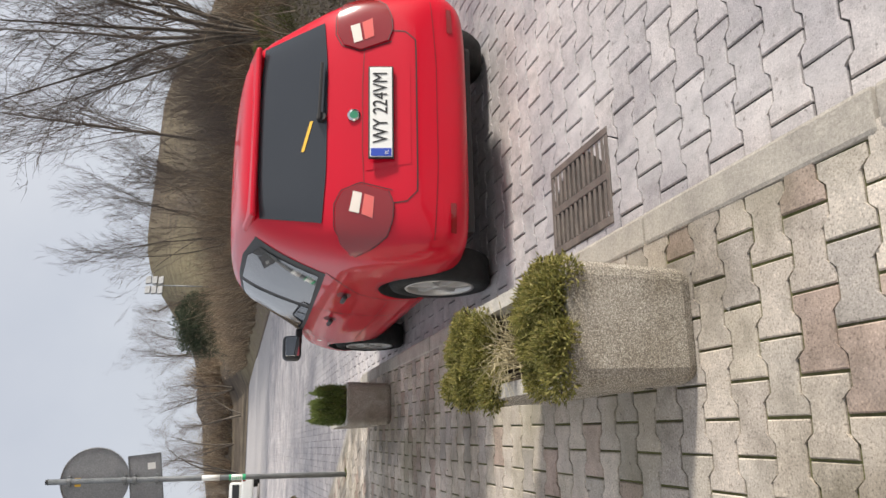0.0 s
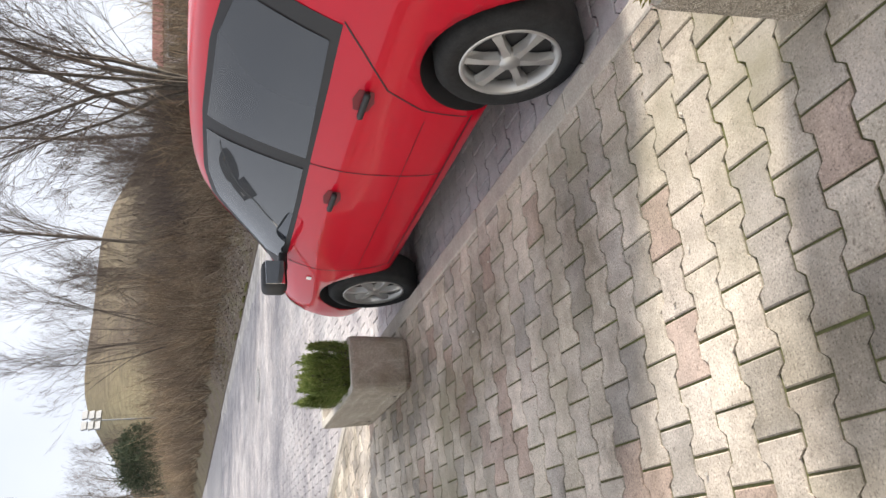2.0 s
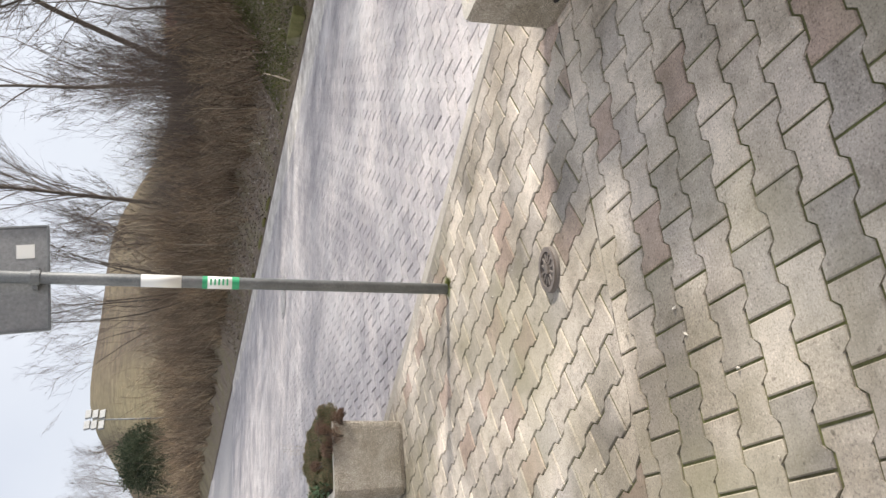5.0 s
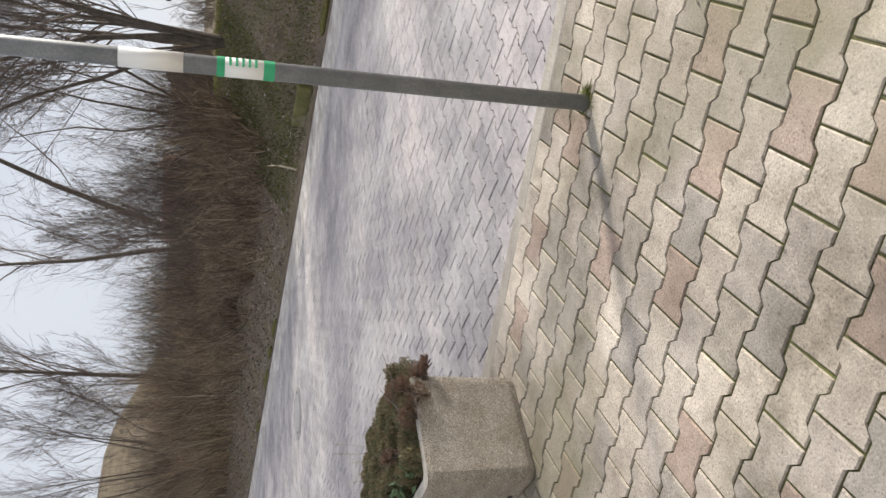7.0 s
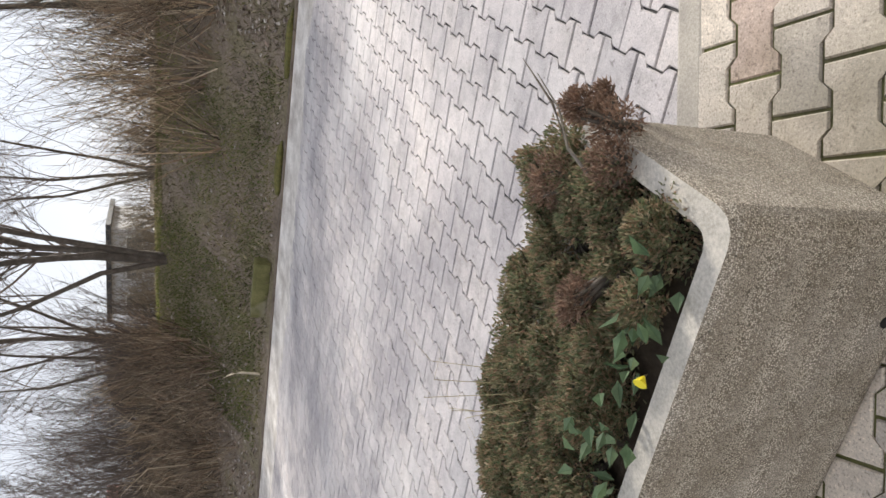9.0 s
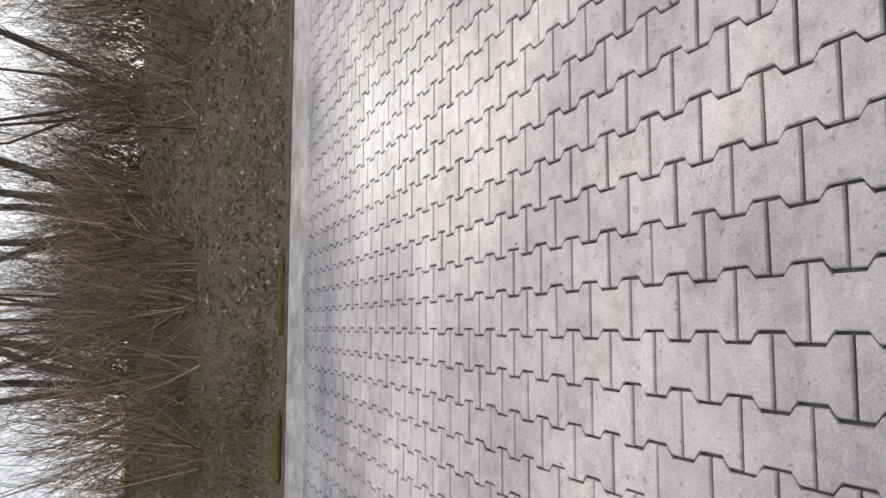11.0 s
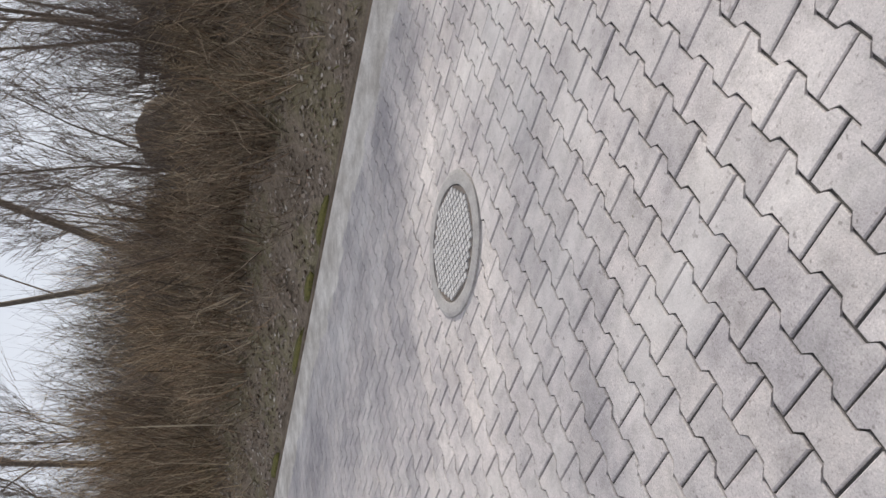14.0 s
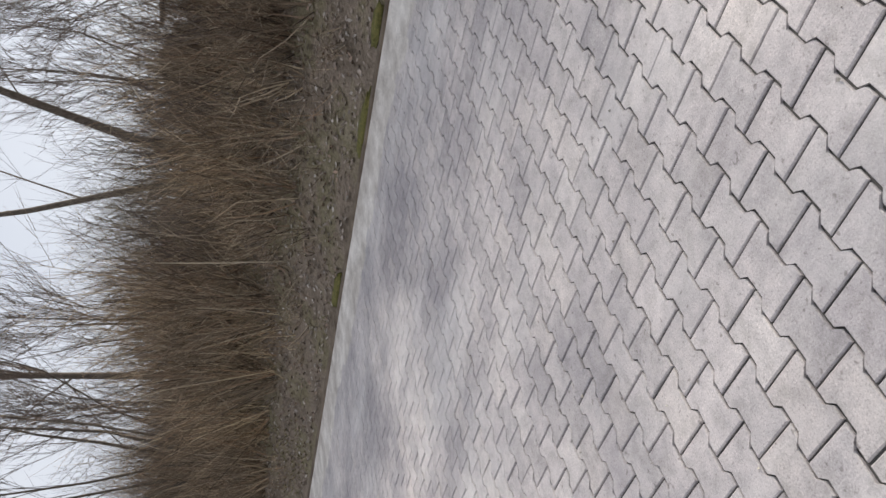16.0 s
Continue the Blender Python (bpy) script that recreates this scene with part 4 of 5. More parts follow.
sign_post()
random.seed(12)
gt = tuft("grass_tuft", "green grass and moss round the post's foot", M_TURF, (1.0, 9.5, -0.01), 320, 0.020, 0.045, 0.0022)


# ---- iron in the ground ----
def drain_grate():
    root = tagged(new("drain_grate"), "rusty cast-iron gully grate with two rows of slots", "drain grate")
    x0, x1, y0, y1, z = 2.13, 2.54, 2.81, 3.40, ROAD_Z
    bm = bmesh.new()
    for a in ((x0, x0 + 0.035, y0, y1), (x1 - 0.035, x1, y0, y1), (x0 + 0.035, x1 - 0.035, y0, y0 + 0.03), (x0 + 0.035, x1 - 0.035, y1 - 0.03, y1), ((x0 + x1) / 2 - 0.018, (x0 + x1) / 2 + 0.018, y0 + 0.03, y1 - 0.03)):
        t = box(*a, z - 0.03, z + 0.006, 0.003, 1)
        me = bpy.data.meshes.new("t")
        t.to_mesh(me)
        t.free()
        bm.from_mesh(me)
        bpy.data.meshes.remove(me)
    part("frame", bm, M_IRON, root)
    n = 11
    for half in ((x0 + 0.035, (x0 + x1) / 2 - 0.018), ((x0 + x1) / 2 + 0.018, x1 - 0.035)):
        for k in range(n):
            yy = y0 + 0.03 + (y1 - y0 - 0.06) * (k + 0.5) / n
            part("bar", box(half[0], half[1], yy - 0.013, yy + 0.009, z - 0.03, z + 0.005, 0.003, 1), M_IRON, root)
    # black sheet close under the bars, painted for the unlit shaft below
    part("sump", box(x0 + 0.01, x1 - 0.01, y0 + 0.01, y1 - 0.01, z - 0.012, z - 0.0105), M_DARK, root)
    return root


drain_grate()


def valve_cover():
    root = tagged(new("valve_cover"), "small rusty oval cast-iron valve cover", "valve cover")
    b = cyl(0.115, 0.11, -0.02, 0.012, 36)
    part("lid", b, M_IRON, root, "", True)
    v, f = lathe([(0.008, 0.085), (0.020, 0.085), (0.020, 0.108), (0.008, 0.108)], 36)
    e = mesh_ob("raised_ring", v, f, M_IRON, root)
    e.matrix_basis = pose(0, 0, 0, 0, -90, 0)
    part("lug", box(-0.025, 0.025, -0.018, 0.018, 0.01, 0.024, 0.004), M_IRON, root)
    for k in range(12):
        a = radians(30 * k)
        r = part("rib", box(-0.006, 0.006, 0.035, 0.078, 0.01, 0.018, 0.002, 1), M_IRON, root)
        r.matrix_basis = pose(0, 0, 0, 0, 0, 30 * k)
    root.matrix_basis = pose(0.565, 8.25, 0.001) @ Matrix.Diagonal((0.86, 0.66, 1, 1))
    return root


valve_cover()


def manhole():
    root = tagged(new("manhole_cover"), "round cast-iron manhole cover filled with a pale waffle grid", "manhole cover")
    v, f = lathe([(-0.05, 0.31), (0.008, 0.31), (0.010, 0.325), (0.010, 0.365), (0.006, 0.385), (-0.05, 0.385)], 64)
    e = mesh_ob("frame", v, f, noisy("worn_ring", (0.26, 0.25, 0.245), (0.38, 0.365, 0.36), 14, 0.6, 0.3, 120), root, False, "worn iron ring")
    e.matrix_basis = pose(0, 0, 0, 0, -90, 0)
    part("lid", cyl(0.305, 0.305, -0.05, 0.002, 64), M_IRON, root)
    bm = bmesh.new()
    s = 0.037
    for i in range(-9, 10):
        for j in range(-9, 10):
            if math.hypot(i * s, j * s) < 0.285:
                bmesh.ops.create_cube(bm, size=1, matrix=Matrix.Translation((i * s, j * s, 0.006)) @ Matrix.Diagonal((0.0275, 0.0275, 0.010, 1)))
    part("waffle_studs", bm, noisy("worn_studs", (0.42, 0.41, 0.41), (0.55, 0.54, 0.54), 20, 0.6, 0.2, 120), root, "pale worn studs")
    root.matrix_basis = pose(4.43, 18.38, ROAD_Z + 0.004, 0, 0, 72)
    return root


manhole()


# ---- vegetation ----
def grow(tb_main, tb_fine, p, d, length, radius, level, depth, spread, lift, kids, sway=0.17):
    """A limb and, from it, finer ones."""
    n = 5 if level < 2 else 3
    pts, rad = [p.copy()], [radius]
    q, dd = p.copy(), d.copy()
    for i in range(n):
        dd = (dd + Vector((random.gauss(0, sway), random.gauss(0, sway), random.gauss(0.05 * lift, 0.10)))).normalized()
        q = q + dd * length / n
        pts.append(q.copy())
        rad.append(radius * (1 - 0.72 * (i + 1) / n) if level else radius * (1 - 0.80 * (i + 1) / n))
    (tb_main if level == 0 else tb_fine).add(pts, rad, 8 if level == 0 else (4 if level == 1 else 3))
    if level >= depth:
        return
    k = kids[min(level, len(kids) - 1)]
    for i in range(k):
        f = random.uniform(0.28 if level == 0 else 0.15, 0.97)
        j = min(int(f * n), n - 1)
        a = pts[j].lerp(pts[j + 1], f * n - j)
        axis = (pts[j + 1] - pts[j]).normalized()
        side = axis.orthogonal().normalized()
        side.rotate(Matrix.Rotation(random.uniform(0, 6.28), 3, axis))
        nd = (axis * math.cos(spread) + side * math.sin(spread) + Vector((0, 0, 0.12 * lift))).normalized()
        grow(tb_main, tb_fine, a, nd, length * random.uniform(0.36, 0.55) * (1.15 - 0.5 * f), max(rad[j] * random.uniform(0.22, 0.40), 0.0043), level + 1, depth, spread * random.uniform(0.8, 1.2), lift, kids)


def bare_tree(x, y, h, r, seed, stems=1, spread=0.6, lift=1.0, kids=(22, 8, 5), depth=3, lean=0.0, label="tall bare deciduous tree with fine upward twigs", material=M_BARK):
    random.seed(seed)
    root = tagged(new("bare_tree"), label, "tree")
    z = height(x, y) - 0.1
    a, b = Tubes(), Tubes()
    for s in range(stems):
        ang = random.uniform(0, 6.28)
        out = 0.0 if stems == 1 else random.uniform(0.12, 0.38)
        d = Vector((math.cos(ang) * out, math.sin(ang) * out + lean, 1)).normalized()
        grow(a, b, Vector((math.cos(ang) * r * 0.7 * (stems > 1), math.sin(ang) * r * 0.7 * (stems > 1), 0)), d, h * random.uniform(0.8, 1.05), r * (1 if stems == 1 else random.uniform(0.5, 0.85)), 0, depth, spread, lift, kids, 0.015 if stems == 1 else 0.12)
    mesh_ob("trunk", a.v, a.f, material, root, True)
    mesh_ob("crown", b.v, b.f, M_TWIG, root)
    root.matrix_basis = pose(x, y, z)
    return root


bare_tree(18.0, 31.0, 13, 0.16, 21, 2, 0.62, 0.7, (14, 8, 5))
bare_tree(15.0, 35.4, 14, 0.11, 22, 1, 0.42, 1.1, (30, 9, 6), label="slender upright bare tree with a narrow crown")
bare_tree(9.6, 31.0, 6.0, 0.05, 23, 7, 0.4, 1.2, (9, 7, 5), label="slender multi-stemmed bare bush rising over the hedge")
bare_tree(10.15, 16.2, 5.4, 0.085, 24, 6, 0.55, 0.7, (13, 9, 6), label="large multi-stemmed bare tree on the bank")
bare_tree(10.6, 18.3, 5.4, 0.05, 27, 4, 0.5, 0.8, (9, 7, 4), lean=0.12, label="leaning multi-stemmed bare tree beside the gap")
bare_tree(15.0, 10.6, 10, 0.14, 28, 5, 0.55, 0.9, (15, 10, 7), label="multi-stemmed bare tree behind the verge")
bare_tree(15.5, 13.6, 10, 0.12, 29, 4, 0.55, 0.9, (15, 10, 7), label="multi-stemmed bare tree behind the verge")
bare_tree(13.2, 12.4, 6.8, 0.05, 86, 6, 0.45, 0.9, (13, 10, 6), label="slender fine-twigged bare tree rising from the thicket")
bare_tree(12.6, 9.0, 6.4, 0.05, 87, 6, 0.45, 0.9, (13, 10, 6), label="slender fine-twigged bare tree rising from the thicket")
bare_tree(24.0, 20.5, 9, 0.08, 32, 3, 0.6, 0.8, (14, 9, 6), label="bare tree in the field beyond the bank")
bare_tree(26.0, 28.0, 11, 0.12, 34, 4, 0.6, 0.8, (16, 10, 7), label="bare tree in the field beyond the bank")
for k, (x, y, h) in enumerate(((12.4, 23.6, 3.8), (14.2, 26.2, 4.2), (11.6, 29.4, 4.2), (12.6, 33.6, 4.8))):
    bare_tree(x, y, h, 0.035, 120 + k, 4, 0.45, 1.0, (11, 8, 4), label="slender upright bare tree with fine twigs behind the hedge")
bare_tree(14.0, 46.0, 7, 0.07, 33, 4, 0.5, 0.9, (9, 6, 4), label="bare tree at the far end of the hedge")
for k, (x, y) in enumerate(((5.0, 92), (8.5, 100), (12.0, 96), (2.0, 105), (15.0, 104), (20, 98), (-1.5, 98))):
    bare_tree(x, y, 8 + (k * 37 % 5) * 0.6, 0.16, 60 + k, 3, 0.6, 0.8, (14, 9, 5), 3, label="distant bare tree at the roadside")


def hedge_rise(y):
    """How the trimmed part of the hedge dips and the overgrown part rises along the road."""
    if y < 18.5:
        return 1.0
    if y < 23.0:
        return 0.95
    if y < 24.4:
        return 1.7
    if y < 25.6:
        return 1.05
    return 2.05


def thicket(name, label, x0, x1, y0, y1, count, hmin, hmax, seed, stems=22, r=0.009, material=M_SHRUB, keep=None, fan=0.42, side=5, rise=None):
    """Bare shrubs: fans of thin bowed stems with rising side twigs, uneven in height."""
    random.seed(seed)
    tb = Tubes()
    for _ in range(count):
        x, y = random.uniform(x0, x1), random.uniform(y0, y1)
        if keep and not keep(x, y):
            continue
        z = height(x, y) - 0.03
        lump = noise.noise(Vector((x * 0.45, y * 0.42, seed))) + 0.6 * noise.noise(Vector((x * 1.1, y * 1.3, seed + 9)))
        h = random.uniform(hmin, hmax) * max(0.45, 1.0 + 0.55 * lump)
        if random.random() < 0.10:
            h *= 1.45
        if rise:
            h *= rise(y)
        lean = Vector((random.gauss(0, 0.16), random.gauss(0, 0.16), 0))
        for s in range(int(stems * random.uniform(0.5, 1.3))):
            a = random.uniform(0, 6.28)
            o = abs(random.gauss(0, fan))
            d = (Vector((math.cos(a) * o, math.sin(a) * o, 1)) + lean).normalized()
            p = Vector((x + math.cos(a) * 0.2 * random.random(), y + math.sin(a) * 0.2 * random.random(), z))
            L = h * random.uniform(0.35, 1.08)
            bow = Vector((random.gauss(0, 0.14), random.gauss(0, 0.14), 0)) * h
            pts = [p, p + d * L * 0.4 + bow * 0.5, p + d * L * 0.72 + bow * 0.7 + Vector((0, 0, 0.03)), p + d * L + bow * 0.3 + Vector((random.gauss(0, 0.12), random.gauss(0, 0.12), random.gauss(0, 0.05)))]
            rr = r * random.uniform(0.5, 1.3)
            tb.add(pts, [rr, rr * 0.75, rr * 0.5, rr * 0.18], 3)
            for t in range(side):
                f = random.uniform(0.5, 2.9)
                k = int(f)
                q = pts[k].lerp(pts[k + 1], f - k)
                td = (d * 0.8 + Vector((random.gauss(0, 0.55), random.gauss(0, 0.55), random.gauss(0.1, 0.35)))).normalized()
                tl = h * random.uniform(0.10, 0.34)
                e = q + td * tl
                tb.add([q, e], [rr * 0.42, rr * 0.12], 3)
                if t % 2:
                    td = (td + Vector((random.gauss(0, 0.6), random.gauss(0, 0.6), 0.25))).normalized()
                    w = q.lerp(e, 0.45)
                    tb.add([w, w + td * tl * 0.6], [rr * 0.3, rr * 0.1], 3)
    return tagged(mesh_ob(name, tb.v, tb.f, material), label, "shrubs", kind="stuff")


def off_gap(x, y):
    return not (14.5 + (x - 9) * 0.05 < y < 16.9 + max(0, x - 9) * 0.35)


thicket("hedge_shrubs", "dense bare brown hedge shrubs on the roadside bank", 8.5, 10.4, 16.9, 34, 330, 0.62, 1.05, 41, 17, 0.0085, keep=off_gap, rise=hedge_rise)
thicket("hedge_shrubs", "dense bare brown hedge shrubs along the far road", 8.4, 10.8, 34, 75, 260, 1.4, 2.1, 42, 20, 0.013, side=4)
thicket("bank_shrubs", "tall bare brown shrubs on the bank beside the road", 8.8, 12.5, -3, 14.6, 180, 1.1, 2.0, 43, 20, 0.009, keep=off_gap)
thicket("back_thicket", "tangled bare thicket behind the hedge", 10.8, 15.0, 25.5, 50, 200, 1.3, 2.3, 44, 20, 0.010, M_SCRUB, off_gap)
thicket("back_thicket", "low tangled bare thicket behind the dip of the hedge", 10.6, 14.0, 18.5, 25.5, 60, 0.35, 0.8, 51, 16, 0.009, M_SCRUB, off_gap)
thicket("back_thicket", "tangled bare grey thicket behind the bank", 12.5, 17, 2, 15.5, 110, 2.0, 3.4, 45, 22, 0.009, M_SCRUB, off_gap)
thicket("far_scrub", "brown scrub on the rising land", 15, 45, 50, 80, 260, 1.5, 3.0, 46, 16, 0.022, side=3)
thicket("far_hedge", "dark bare trees and scrub closing the far end of the road", -14, 14, 108, 120, 170, 2.6, 5.0, 52, 14, 0.035, side=5)
thicket("field_scrub", "low brown scrub in the field beyond the gap", 15, 30, 16, 34, 120, 0.7, 1.7, 47, 18, 0.010, M_SCRUB, side=4)
thicket("tall_shoots", "tall thin bare shoots standing above the hedge", 9.4, 12.4, 17.2, 33, 130, 1.5, 2.6, 49, 7, 0.0065, M_TWIG, off_gap, 0.26, 10)
thicket("tall_shoots", "dark thin bare shoots beside the gap", 9.6, 11.6, 17.2, 21.0, 46, 1.5, 2.7, 53, 9, 0.007, M_TWIG, off_gap, 0.28, 10)
thicket("bank_brambles", "low arching brambles at the foot of the hedge", 8.0, 9.2, 17.2, 33, 120, 0.30, 0.7, 48, 12, 0.0045, keep=off_gap, fan=0.9, side=3)
random.seed(50)


def scatter_blades(name, label, n, x0, x1, y0, y1, length, width, material, weight=None):
    verts, faces = [], []
    for _ in range(n):
        x, y = random.uniform(x0, x1), random.uniform(y0, y1)
        if weight and random.random() > weight(x, y):
            continue
        p = Vector((x, y, height(x, y) - 0.01))
        a = random.uniform(0, 6.28)
        s = Vector((math.cos(a), math.sin(a), 0))
        L = length * random.uniform(0.5, 1.3)
        bend = Vector((random.gauss(0, 0.4), random.gauss(0, 0.4), 1)).normalized()
        b = len(verts)
        verts += [tuple(p - s * width), tuple(p + s * width), tuple(p + bend * L * 0.6 + s * width * 0.6), tuple(p + bend * L + Vector((bend.x, bend.y, -0.2)) * L * 0.4)]
        faces.append((b, b + 1, b + 2, b + 3))
    return tagged(mesh_ob(name, verts, faces, material), label, "grass", kind="stuff")


def patchy(x, y):
    g = 0.5 + 0.8 * noise.noise(Vector((x * 0.8, y * 0.5, 7)))
    if 12.5 < y < 17.3:
        g += 0.35
    elif y > 17.3:
        g -= 0.45 + 0.25 * max(0, x - 7.6)
    return g - 0.08 * (x - 7.3)


scatter_blades("verge_grass", "patchy winter grass on the verge", 90000, 7.5, 12.0, 5, 32, 0.075, 0.004, M_GRASS, patchy)
scatter_blades("dry_verge_grass", "straw-coloured dead grass on the verge", 7000, 7.6, 13.0, 6, 30, 0.09, 0.003, M_STRAW, lambda x, y: 0.25 * patchy(x, y))
scatter_blades("gap_grass", "short mossy green grass on the slope of the gap", 110000, 7.6, 12.5, 12.6, 17.8, 0.05, 0.0045, M_TURF, lambda x, y: 0.30 + 1.2 * noise.noise(Vector((x * 0.9, y * 0.9, 21))) + (0.5 if y > 15.4 else 0))
lv, lf = [], []
for _ in range(30000):
    x, y = random.uniform(7.48, 11.5), random.uniform(6, 32)
    if 12.4 < y < 17.4 and random.random() < 0.8:
        continue
    p = Vector((x, y, height(x, y) + random.uniform(0.003, 0.03)))
    a = Vector((random.gauss(0, 1), random.gauss(0, 1), random.gauss(0, 0.35))).normalized() * random.uniform(0.02, 0.045)
    c = a.cross(Vector((random.gauss(0, 0.3), random.gauss(0, 0.3), 1))).normalized() * random.uniform(0.012, 0.025)
    b = len(lv)
    lv += [tuple(p - a), tuple(p + c), tuple(p + a), tuple(p - c)]
    lf.append((b, b + 1, b + 2, b + 3))
tagged(mesh_ob("leaf_litter", lv, lf, M_LITTER), "brown fallen leaves covering the bank", "leaves", kind="stuff")
# moss cushions along the kerb
for k, (x, y, s) in enumerate(((7.40, 20.6, 0.30), (7.36, 22.45, 0.36), (7.42, 21.5, 0.2), (7.40, 24.6, 0.25), (7.45, 13.6, 0.3), (7.42, 12.2, 0.35))):
    bm = bmesh.new()
    bmesh.ops.create_icosphere(bm, subdivisions=3, radius=1)
    for v in bm.verts:
        v.co += v.co * 0.35 * noise.noise(v.co * 2.5 + Vector((k * 7, 0, 0)))
        v.co = Vector((v.co.x * 0.07, v.co.y * s, v.co.z * 0.05))
    mo = part("moss_cushion", bm, noisy("moss", (0.09, 0.09, 0.03), (0.17, 0.15, 0.05), 30, 0.95, 0.9, 120) if k == 0 else bpy.data.materials["moss"], smooth=True)
    mo.matrix_basis = pose(x, y, height(x, y) + 0.01)
    tagged(mo, "yellow-green moss cushion on the verge edge", "moss", "moss cushions")

# mossy block and pale branch by the gap
bm = box(-0.09, 0.09, -0.40, 0.40, 0, 0.20, 0.02, 2)
bmesh.ops.subdivide_edges(bm, edges=bm.edges[:], cuts=3, use_grid_fill=True)
for v in bm.verts:
    v.co += Vector((noise.noise(v.co * 9), noise.noise(v.co * 9 + Vector((5, 0, 0))), noise.noise(v.co * 9 + Vector((0, 5, 0))))) * 0.012
blk = part("mossy_block", bm, noisy("mossy_concrete", (0.10, 0.10, 0.035), (0.19, 0.175, 0.075), 6, 0.9, 0.7, 80, (0.26, 0.23, 0.17)), smooth=True)
blk.matrix_basis = pose(7.62, 15.22, height(7.62, 15.22) - 0.03, 0, 4, -6)
tagged(blk, "moss-covered concrete block lying on the verge", "block")
br = Tubes()
p = Vector((7.50, 16.42, -0.02))
br.add([p, p + Vector((0.03, 0.0, 0.12)), p + Vector((0.08, 0.02, 0.24)), p + Vector((0.16, 0.10, 0.34)), p + Vector((0.26, 0.22, 0.42))], [0.017, 0.016, 0.014, 0.010, 0.004], 8)
tagged(mesh_ob("pale_branch", br.v, br.f, noisy("peeled_wood", (0.32, 0.27, 0.20), (0.48, 0.41, 0.31), 10, 0.8, 0.3, 80), None, True), "bent pale broken branch standing on the verge", "branch")
br = Tubes()
p = Vector((8.6, 25.3, height(8.6, 25.3)))
br.add([p, p + Vector((0.02, 0.05, 0.8)), p + Vector((-0.03, 0.0, 1.5))], [0.014, 0.012, 0.005], 6)
tagged(mesh_ob("pale_stick", br.v, br.f, bpy.data.materials["peeled_wood"], None, True), "thin pale dead stick standing in the thicket", "branch")


def conifer(x, y, h, seed):
    random.seed(seed)
    root = tagged(new("conifer"), "dark green spruce beyond the hedge", "tree")
    a = Tubes()
    a.add([Vector((0, 0, 0)), Vector((0, 0, h))], [0.15, 0.02], 6)
    mesh_ob("trunk", a.v, a.f, M_BARK, root)
    verts, faces = [], []
    for k in range(26):
        t, f = random.uniform(0, 6.28), random.uniform(0.15, 0.95)
        r = math.sqrt(max(0, 1 - (f - 0.4) ** 2 / 0.36)) * h * 0.3
        o = Vector((math.cos(t) * r, math.sin(t) * r, f * h))
        for _ in range(300):
            d = Vector((random.gauss(0, 1), random.gauss(0, 1), random.gauss(0, 1))).normalized()
            sprig(verts, faces, o + d * h * 0.13 * random.uniform(0.4, 1.7), d + Vector((0, 0, 0.3)), 0.22, 0.05)
    mesh_ob("crown", verts, faces, M_SPRUCE, root)
    root.matrix_basis = pose(x, y, height(x, y) - 0.1)
    return root


conifer(12.2, 76, 5.6, 71)
conifer(15.0, 83, 5.2, 72)


# ---- far things ----
def floodlight_mast():
    root = tagged(new("floodlight_mast"), "grey mast with a bank of floodlights above the hedge", "floodlight")
    part("mast", cyl(0.09, 0.06, 0, 8.0, 12), M_GALV, root, "", True)
    for i in range(2):
        for j in range(3):
            b = part("floodlight", box(-0.45, 0.45, -0.12, 0.12, -0.28, 0.28, 0.04), M_SIGN, root, "grey floodlight")
            b.matrix_basis = pose(-0.6 + 1.2 * i, 0, 7.3 + 0.62 * j, -20, 0, 0)
    root.matrix_basis = pose(18.2, 86, height(18.2, 86) - 0.1, 0, 0, 20)


floodlight_mast()
M_WALL = noisy("pale_render", (0.68, 0.56, 0.53), (0.76, 0.66, 0.62), 0.6, 0.9, 0.2, 20)
M_ROOF = noisy("red_roof", (0.24, 0.10, 0.08), (0.32, 0.15, 0.12), 1.2, 0.85, 0.4, 12)
M_GREYW = noisy("grey_render", (0.42, 0.42, 0.42), (0.5, 0.5, 0.5), 0.6, 0.9, 0.2, 20)


def house(x, y, w, l, h, roof, turn, wall, flat, label):
    root = tagged(new("house"), label, "house")
    part("wall", box(-w / 2, w / 2, -l / 2, l / 2, 0, h), wall, root)
    if flat:
        part("roof", box(-w / 2 - 0.5, w / 2 + 0.5, -l / 2 - 0.5, l / 2 + 0.5, h + 0.003, h + 0.35), M_BLACK, root, "dark flat roof")
    else:
        bm = bmesh.new()
        e = 0.5
        vs = [bm.verts.new(c) for c in ((-w / 2 - e, -l / 2 - e, h), (w / 2 + e, -l / 2 - e, h), (w / 2 + e, l / 2 + e, h), (-w / 2 - e, l / 2 + e, h), (0, -l / 2 - e, h + roof), (0, l / 2 + e, h + roof))]
        for f in ((0, 4, 5, 3), (1, 2, 5, 4), (0, 1, 4), (2, 3, 5), (0, 3, 2, 1)):
            bm.faces.new([vs[i] for i in f])
        part("roof", bm, M_ROOF, root, "red tiled roof")
    for s in (-1, 1):
        for k in range(3):
            yy = -l / 2 + l * (k + 0.5) / 3
            wdw = part("window", box(s * w / 2 - 0.03, s * w / 2 + 0.03, yy - 0.6, yy + 0.6, 1.0, 2.3, 0.01), M_WHITE, root)
            part("pane", box(s * (w / 2 + 0.034) - 0.003, s * (w / 2 + 0.034) + 0.003, yy - 0.5, yy + 0.5, 1.1, 2.2), M_GLASS, wdw)
    root.matrix_basis = pose(x, y, height(x, y) - 0.2, 0, 0, turn)
    return root


